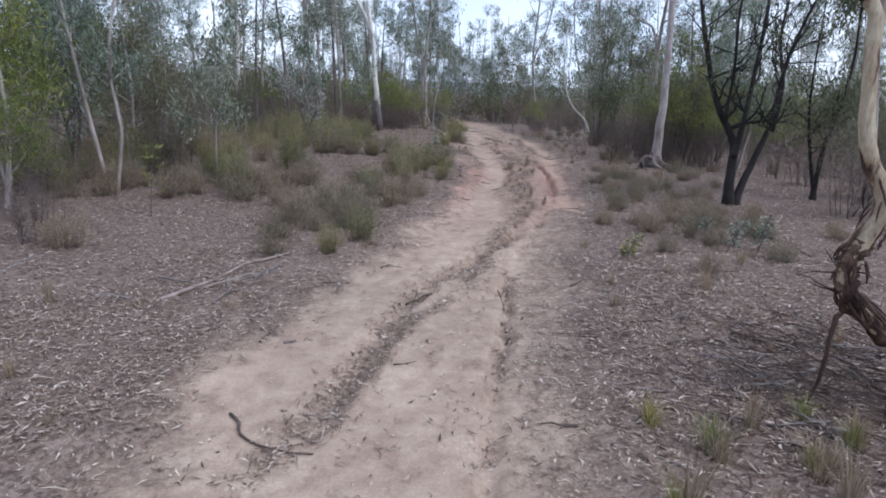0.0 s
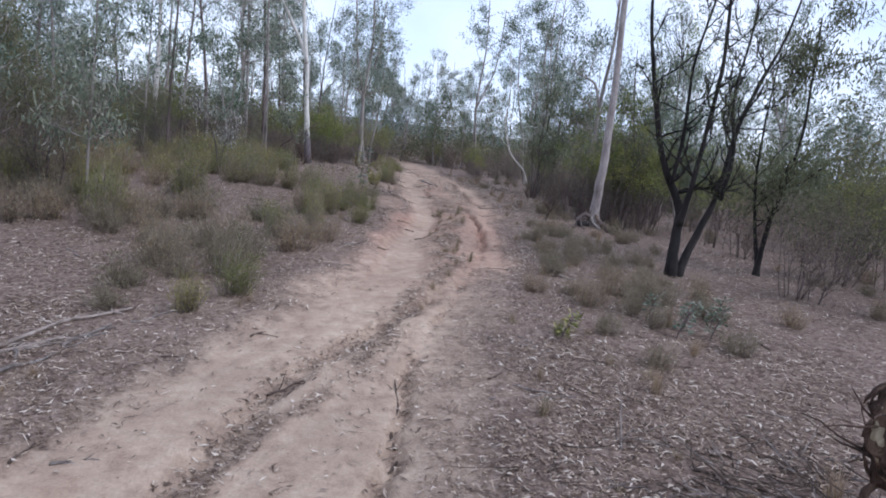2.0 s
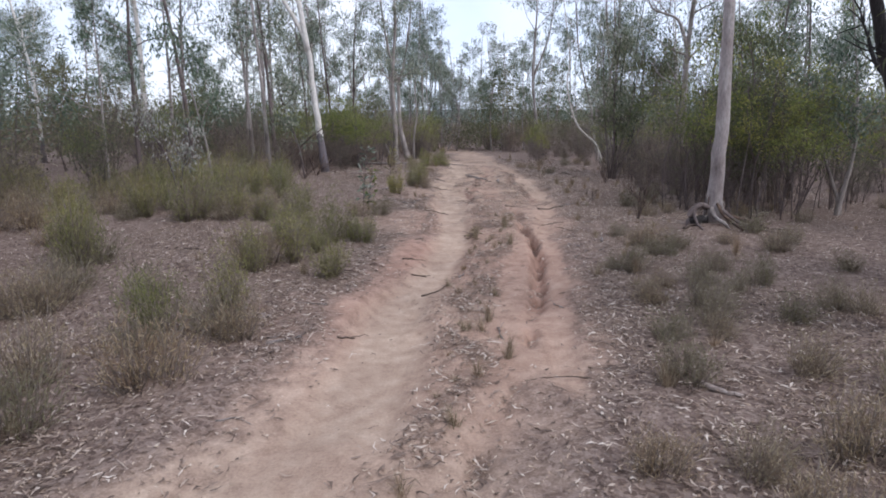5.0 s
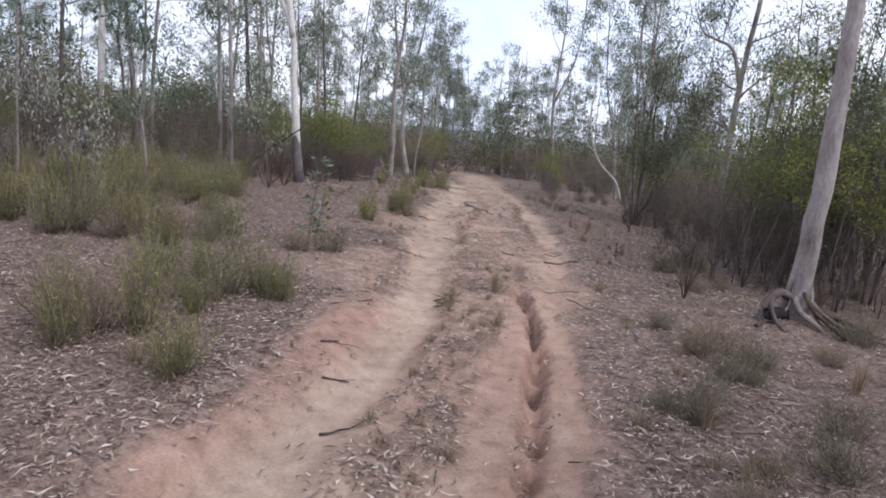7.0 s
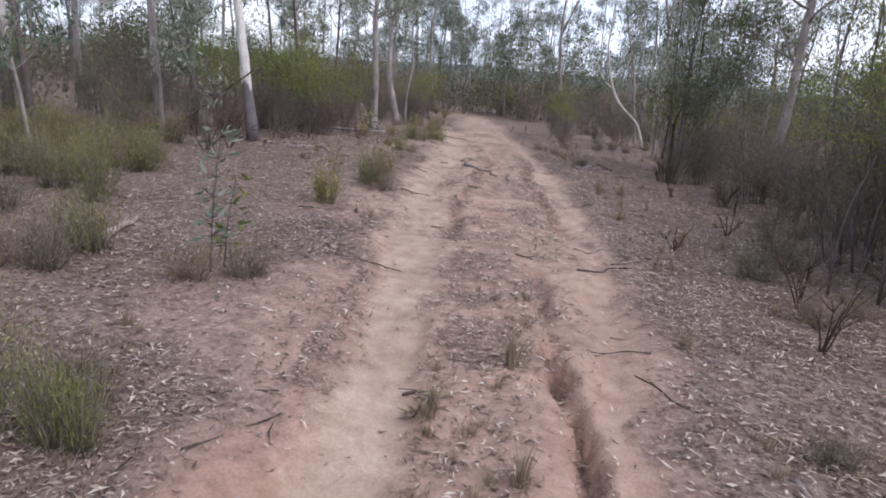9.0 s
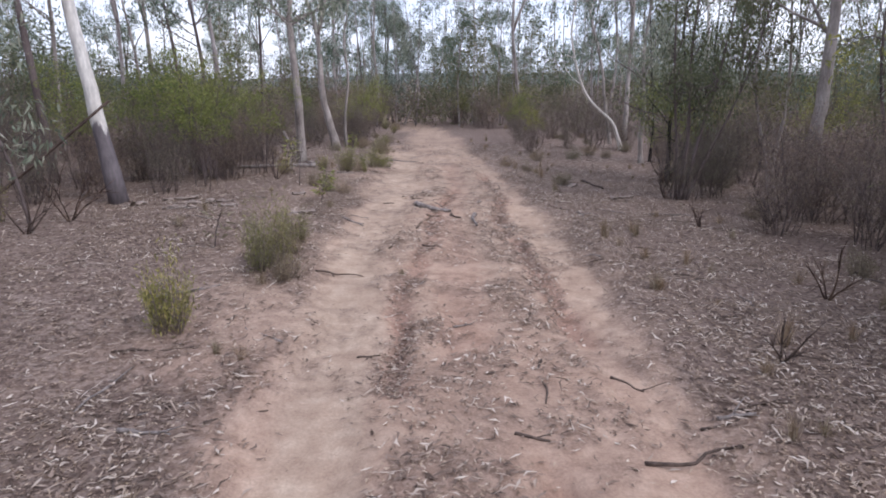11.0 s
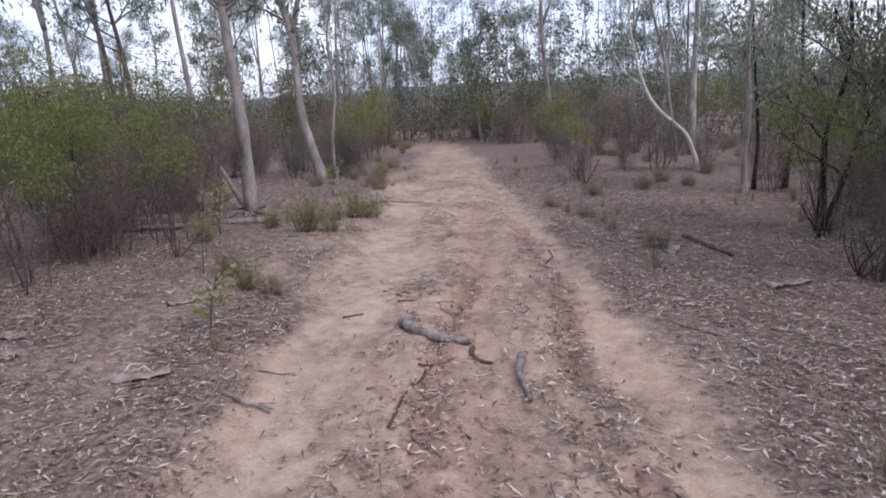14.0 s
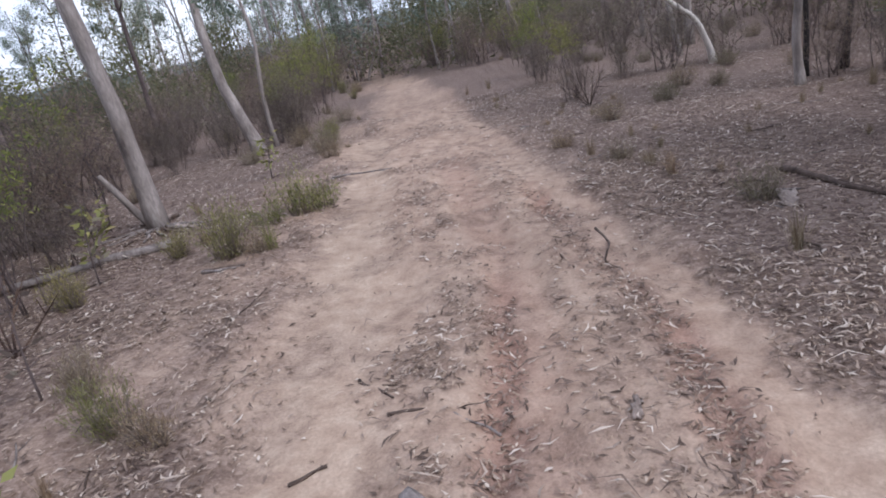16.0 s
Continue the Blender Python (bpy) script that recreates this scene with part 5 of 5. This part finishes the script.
for n, (x, y, h, c) in enumerate([(4.8, 23.1, 0.6, 6), (5.5, 21.1, 0.9, 7), (4.55, 18.1, 0.5, 4), (-2.9, 19.4, 0.8, 5), (-2.75, 19.9, 0.7, 5), (3.4, 29.3, 0.7, 7), (4.5, 20.7, 0.4, 4), (5.3, 24.7, 0.7, 5), (-1.5, 23.4, 0.5, 4), (3.9, 14.3, 0.5, 5), (4.2, 15.3, 0.6, 6), (3.6, 16.9, 0.4, 4)]):
    bare_twigs(x, y, h, c, DARKWOOD if n % 2 else BARK_ROUGH, "leafless reddish-brown twiggy bush", 1300 + n)


# ---- leaf litter: uncounted dry gum leaves and bark strips ----
def litter(name, label, count, x0, x1, y0, y1, length, width, seed, pick, flat=0.15):
    rng = np.random.default_rng(seed)
    px, py = rng.uniform(x0, x1, count * 3), rng.uniform(y0, y1, count * 3)
    keep = rng.random(count * 3) < pick(px, py)
    px, py = px[keep][:count], py[keep][:count]
    n = len(px)
    az = rng.uniform(0, 2 * np.pi, n)
    w = np.stack([np.cos(az), np.sin(az), rng.normal(size=n) * flat], -1)
    w /= np.linalg.norm(w, axis=1)[:, None]
    side = np.stack([-np.sin(az), np.cos(az), rng.normal(size=n) * 0.2], -1)
    ln, wd = length * np.clip(rng.lognormal(0, 0.38, n), 0.4, 1.8)[:, None], width * rng.uniform(0.6, 1.5, n)[:, None]
    bend = rng.normal(size=n)[:, None] * 0.18 * side + np.array([0, 0, 1]) * rng.normal(size=n)[:, None] * 0.12
    c = np.stack([px, py, ground_z(px, py) + 0.006 + np.abs(w[:, 2]) * ln[:, 0] * 0.4 + rng.random(n) * 0.014], -1)
    mid = c + bend * ln
    v = np.stack([c - w * ln / 2, mid + side * wd / 2, c + w * ln / 2, mid - side * wd / 2], 1).reshape(-1, 3)
    g = Geo()
    g.add(v, np.arange(4 * n).reshape(n, 4))
    return single(name, g, SHREDS if name == "leaf_shreds" else LITTER, label, "leaf litter", kind="stuff", smooth=False)


def on_floor(x, y):
    b_, _ = clay_at(x, y, 1.0)
    away = np.clip(np.minimum(np.abs(x - np.interp(y, EDGE_Y, EDGE_L)), np.abs(x - np.interp(y, EDGE_Y, EDGE_R))), 0, 9)
    patch = 0.42 + 1.0 * ease(fractal(x * 1.1, y * 1.1, 51, 5), 0.36, 0.6)
    on_track = 0.62 * leafy_at(x, y) + (0.06 + 0.1 * ease(y, 13, 16)) * ease(fractal(x * 2.6, y * 1.6, 57), 0.4, 0.58) * (1 - 0.75 * swept(x, y))
    return np.clip(1 - b_ * 1.15, 0, 1) ** 2.2 * np.exp(-away / 4.5) * patch + 0.008 + on_track + 0.6 * crack_at(x, y) * ease(fractal(x * 3, y * 3, 58), 0.3, 0.5)


litter("leaf_litter", "grey-brown dry gum leaves and bark shreds on the ground", 240000, -7.5, 9.5, 0.3, 33, 0.053, 0.0118, 61, on_floor, 0.09)
litter("bark_litter", "long pale curled bark strips among dry leaves", 14000, -6, 8, 0.5, 30, 0.12, 0.009, 62, on_floor, 0.05)
litter("leaf_shreds", "fine straw-coloured leaf shreds and bark crumbs", 150000, -3.0, 5.0, 1.0, 26, 0.026, 0.0085, 63, on_floor, 0.1)


# ---- sticks and fallen wood ----
def stick(pts, r, label, mat, name="stick", seed=0, twigs=2, crook=0.035):
    rng = np.random.default_rng(seed)
    p = [(x, y, gz(x, y) + r * 0.7) for x, y in pts]
    p = np.array(spline(p, 5 if len(p) < 3 else 7))
    bend = crook * np.linalg.norm(p[-1] - p[0])
    p[1:-1] += rng.normal(size=(len(p) - 2, 3)) * [bend, bend, bend * 0.3]
    line = spline(p, 12)
    g = Geo()
    o = line.mean(0)
    tube(g, line - o, r * np.linspace(1.1, 0.5, 12), 7, rng, 0.08)
    for _ in range(twigs):
        k = int(rng.integers(4, 11))
        w = line[k] - line[k - 1]
        w = w / np.linalg.norm(w) + rng.normal(size=3) * [0.6, 0.6, 0.12]
        tube(g, limb_path(rng, line[k] - o, w / np.linalg.norm(w), rng.uniform(0.06, 0.2), 4, 0.0, 0.12), np.linspace(r * 0.5, 0.002, 4), 4)
    return single(name, g, mat, label, "stick", tuple(o), "fallen sticks")


GREY_STICK, BROWN_STICK = "weathered grey stick lying on the ground", "dark brown twig lying on the clay track"
STICKS_FIRST = [(-0.43, 2.53, -0.18, 2.24, 0.16, 2.19), (-2.49, 4.35, -1.88, 4.18), (-3.78, 4.77, -3.67, 5.45), (-1.29, 4.20, -1.09, 5.10), (-1.40, 4.70, -1.03, 5.20), (0.34, 4.22, 0.60, 4.84), (1.20, 3.84, 1.35, 4.23), (0.32, 4.63, 0.53, 4.78), (1.21, 4.09, 1.15, 4.89), (-0.61, 3.49, -0.62, 3.70), (-1.18, 4.87, -1.10, 5.38), (-0.08, 5.58, -0.01, 5.69)]
STICKS_MIDDLE = [(0.60, 9.32, 0.71, 9.43), (2.49, 15.83, 3.27, 15.97), (0.15, 9.05, 0.37, 9.20), (1.34, 13.26, 1.50, 13.25), (3.13, 12.82, 3.10, 12.51), (2.84, 16.12, 3.60, 16.41), (0.74, 11.67, 0.84, 11.77), (-0.63, 17.55, -0.25, 17.91), (2.55, 16.77, 2.69, 16.57), (2.15, 16.93, 2.11, 16.35), (0.05, 15.89, 0.31, 15.87), (1.92, 16.01, 2.09, 15.98), (2.95, 16.20, 3.14, 16.21)]
STICKS_LAST = [(1.21, 19.65, 1.42, 19.57), (4.05, 21.26, 4.63, 21.46), (-2.10, 20.71, -1.67, 20.81), (-0.61, 20.54, -0.35, 20.68), (1.45, 21.38, 1.54, 21.29), (1.08, 20.44, 1.20, 21.11), (3.14, 21.38, 3.17, 21.11), (0.15, 20.65, 0.42, 20.61), (-0.20, 27.35, 0.54, 27.42), (0.85, 22.34, 1.19, 22.31), (0.68, 22.70, 0.87, 22.46), (2.23, 24.31, 2.20, 23.53), (0.48, 22.02, 0.62, 22.10), (-0.69, 24.38, -0.41, 24.32)]
n = 0
for group_of in (STICKS_FIRST, STICKS_MIDDLE, STICKS_LAST):
    for s in group_of:
        n += 1
        pts = list(zip(s[::2], s[1::2]))
        on_clay = clay_at(np.array([pts[0][0]]), np.array([pts[0][1]]))[0][0] > 0.4
        stick(pts, 0.009 if on_clay else 0.013, BROWN_STICK if on_clay else GREY_STICK, DARKWOOD if on_clay else DEADWOOD, seed=n)
stick([(0.97, 21.8), (1.06, 21.66), (1.24, 21.56), (1.46, 21.56)], 0.042, "thick grey weathered branch across the track", DEADWOOD, "fallen_branch", 90, 1, 0.008)
stick([(1.47, 21.5), (1.47, 21.38), (1.53, 21.3), (1.6, 21.29)], 0.017, "short dark crooked stick beside a grey branch", DARKWOOD, "stick", 89, 0, 0.02)
stick([(1.78, 21.3), (1.76, 21.05), (1.8, 20.78)], 0.026, "grey split branch lying along the track", DEADWOOD, "fallen_branch", 91, 0)
stick([(-1.42, 14.87), (-1.48, 15.1), (-1.51, 15.44)], 0.04, "pale bleached log end in the scrub", BARK_SHEET, "fallen_branch", 92, 1)
stick([(-1.75, 4.2), (-1.5, 4.8), (-1.38, 5.3), (-1.12, 5.75)], 0.019, "pale forked fallen branch in leaf litter", BARK_SHEET, "fallen_branch", 97, 5, 0.02)
stick([(-1.55, 4.55), (-1.25, 4.95), (-1.1, 5.05)], 0.013, "pale bent dead branch in leaf litter", BARK_SHEET, "fallen_branch", 98, 3)
stick([(-2.2, 4.9), (-1.7, 4.75), (-1.35, 4.85)], 0.011, "thin grey dead branch in leaf litter", DEADWOOD, "fallen_branch", 99, 4)
stick([(3.02, 8.45), (3.1, 8.36), (3.2, 8.3)], 0.02, "short pale peeled stick in litter", BARK_SHEET, "fallen_branch", 88, 0, 0.01)
for n, (x0, y0, x1, y1, r) in enumerate([(5.05, 13.55, 5.5, 13.3, 0.014), (4.3, 13.35, 4.55, 13.5, 0.02), (5.2, 13.75, 5.8, 13.6, 0.018)]):
    stick([(x0, y0), ((x0 + x1) / 2, (y0 + y1) / 2 + 0.05), (x1, y1)], r, "dark rotting wood at the foot of a gum", DARKWOOD, "fallen_branch", 930 + n, 3)
stick([(3.8, 24.75), (3.88, 24.3), (3.99, 23.8)], 0.028, "dark fallen branch lying in the litter", DARKWOOD, "fallen_branch", 941, 1, 0.01)
for n in range(9):
    az = 3.4 + 0.32 * n
    x0, y0 = -1.8 + 0.14 * math.cos(az), 26.15 + 0.14 * math.sin(az)
    stick([(x0, y0), (x0 + 0.5 * math.cos(az + 0.2), y0 + 0.4 * math.sin(az + 0.2))], 0.016, "shed grey bark strip at the foot of a gum", DEADWOOD if n % 3 else DARKWOOD, "bark_strip", 950 + n, 1)
stick([(-1.3, 25.3), (-2.0, 25.0), (-2.8, 24.6)], 0.045, "pale grey log beside a gum", DEADWOOD, "fallen_branch", 94, 3)
stick([(4.6, 2.9), (4.1, 3.3), (3.6, 3.7)], 0.014, "grey fallen branch under the twisted gum", DEADWOOD, "fallen_branch", 95, 4)
for n, (x0, y0, x1, y1, r) in enumerate([(2.6, 3.5, 3.5, 3.2, 0.014), (2.9, 3.9, 3.9, 3.5, 0.018), (2.5, 2.9, 3.3, 3.0, 0.012), (3.0, 3.2, 4.2, 3.9, 0.016), (2.75, 3.3, 3.1, 4.0, 0.01), (3.3, 2.7, 3.6, 3.9, 0.02), (2.7, 2.6, 3.4, 2.4, 0.012), (3.1, 3.6, 3.8, 4.3, 0.012), (2.5, 3.3, 2.9, 2.7, 0.009)]):
    stick([(x0, y0), ((x0 + x1) / 2 + 0.06, (y0 + y1) / 2), (x1, y1)], r * 0.62, "dead branch in the heap under the twisted gum", DARKWOOD if n % 3 else DEADWOOD, "fallen_branch", 970 + n, 4)
rng = np.random.default_rng(640)
for name, mat, label, count in (("brush_heap", DARKWOOD, "heap of dark dead twigs under the twisted gum", 420), ("pale_brush", DEADWOOD, "bleached grey twigs among dark brush", 130)):
    g = Geo()
    for _ in range(count):
        x, y = 3.3 + rng.normal() * 0.5, 3.1 + rng.normal() * 0.6
        up = 0.16 * math.exp(-((x - 3.4) ** 2 + (y - 3.1) ** 2) / 0.4) * rng.random()
        az = rng.uniform(0, 2 * np.pi)
        way = np.array([math.cos(az), math.sin(az), rng.normal() * 0.12])
        line = limb_path(rng, (x, y, gz(x, y) + 0.008 + up), way / np.linalg.norm(way), rng.uniform(0.15, 0.55), 5, 0.0, 0.16)
        line[:, 2] = np.maximum(line[:, 2], ground_z(line[:, 0], line[:, 1]) + 0.004)
        tube(g, line, np.linspace(rng.uniform(0.003, 0.007), 0.0015, 5), 4)
    single(name, g, mat, label, "brush", kind="stuff")
stick([(4.9, 3.6), (4.4, 3.9), (4.0, 4.2)], 0.022, "dark fallen branch under the twisted gum", DARKWOOD, "fallen_branch", 96, 4)
g = Geo()
tube(g, spline([(-1.6, -0.35, 0.0), (-0.85, 0.0, 0.62), (0.15, 0.25, 1.42)], 10), np.linspace(0.03, 0.016, 10), 6, np.random.default_rng(3), 0.06)
single("leaning_branch", g, DARKWOOD, "dead dark branch leaning on the white gum", "branch", (-2.75, 20.5, 0.08))
rng = np.random.default_rng(900)
for _ in range(210):
    y = rng.uniform(2, 30)
    side = rng.random()
    x = np.interp(y, EDGE_Y, EDGE_R) + rng.exponential(1.3) if side < 0.5 else np.interp(y, EDGE_Y, EDGE_L) - rng.exponential(1.3) if side < 0.88 else rng.uniform(np.interp(y, EDGE_Y, EDGE_L), np.interp(y, EDGE_Y, EDGE_R))
    az, ln = rng.uniform(0, np.pi), rng.uniform(0.12, 0.5) * (0.5 if side > 0.88 else 1)
    n += 1
    dark = rng.random() < 0.5
    stick([(x, y), (x + math.cos(az) * ln, y + math.sin(az) * ln)], rng.uniform(0.004, 0.009), BROWN_STICK if dark and side > 0.88 else "thin dark twig among dry leaves" if dark else GREY_STICK, DARKWOOD if dark else DEADWOOD, seed=n, twigs=1)


def bark_sheet(x, y, ln, wd, turn, seed):
    """A curled slab of shed bark."""
    rng = np.random.default_rng(seed)
    u, v = np.meshgrid(np.linspace(-0.5, 0.5, 9), np.linspace(-0.5, 0.5, 6), indexing="ij")
    edge = 1 + 0.25 * rng.normal(size=u.shape) * (np.abs(v) > 0.4)
    top = np.stack([u * ln, v * wd * edge, 0.02 + 0.5 * wd * v**2 + 0.012 * rng.normal(size=u.shape)], -1)
    low = top - [0, 0, 0.008]
    g = Geo()
    i, j = np.meshgrid(np.arange(8), np.arange(5), indexing="ij")
    q = np.stack([i * 6 + j, i * 6 + j + 1, (i + 1) * 6 + j + 1, (i + 1) * 6 + j], -1).reshape(-1, 4)
    rim = np.array([(k, k + 1) for k in range(5)] + [(48 + k + 1, 48 + k) for k in range(5)] + [((k + 1) * 6, k * 6) for k in range(8)] + [(k * 6 + 5, k * 6 + 11) for k in range(8)])
    g.add(np.concatenate([top.reshape(-1, 3), low.reshape(-1, 3)]), np.concatenate([q[:, ::-1], q + 54, np.stack([rim[:, 0], rim[:, 1], rim[:, 1] + 54, rim[:, 0] + 54], -1)]))
    ob = single("bark_slab", g, BARK_SHEET, "pale curled slab of shed bark on the litter", "bark", group="shed bark slabs")
    ob.matrix_world = pose(x, y, gz(x, y), 0, 0, turn)


for n, (x, y, ln, wd, a) in enumerate([(-1.9, 21.1, 0.5, 0.1, 10), (-1.6, 21.3, 0.4, 0.08, 170), (-2.2, 21.4, 0.45, 0.1, 30), (-1.4, 20.95, 0.3, 0.07, 5), (-2.5, 20.8, 0.3, 0.08, 60), (-1.9, 20.8, 0.35, 0.06, 0), (-0.35, 20.75, 0.3, 0.07, 25), (-0.75, 22.0, 0.22, 0.06, 40), (3.5, 24.1, 0.3, 0.1, 70), (-1.9, 26.4, 0.4, 0.1, 20), (-1.5, 26.0, 0.35, 0.1, 160)]):
    bark_sheet(x, y, ln, wd, a, 760 + n)
for n, (x, y, ln, wd, a) in enumerate([(3.95, 13.15, 0.2, 0.08, 50), (4.05, 22.75, 0.36, 0.1, 20), (1.85, 22.1, 0.13, 0.04, 70), (3.1, 4.1, 0.07, 0.05, 10), (3.0, 3.8, 0.06, 0.05, 60), (-0.3, 17.2, 0.1, 0.05, 30), (3.3, 10.3, 0.12, 0.04, 100), (-0.1, 9.6, 0.14, 0.05, 40)]):
    bark_sheet(x, y, ln, wd, a, 700 + n)
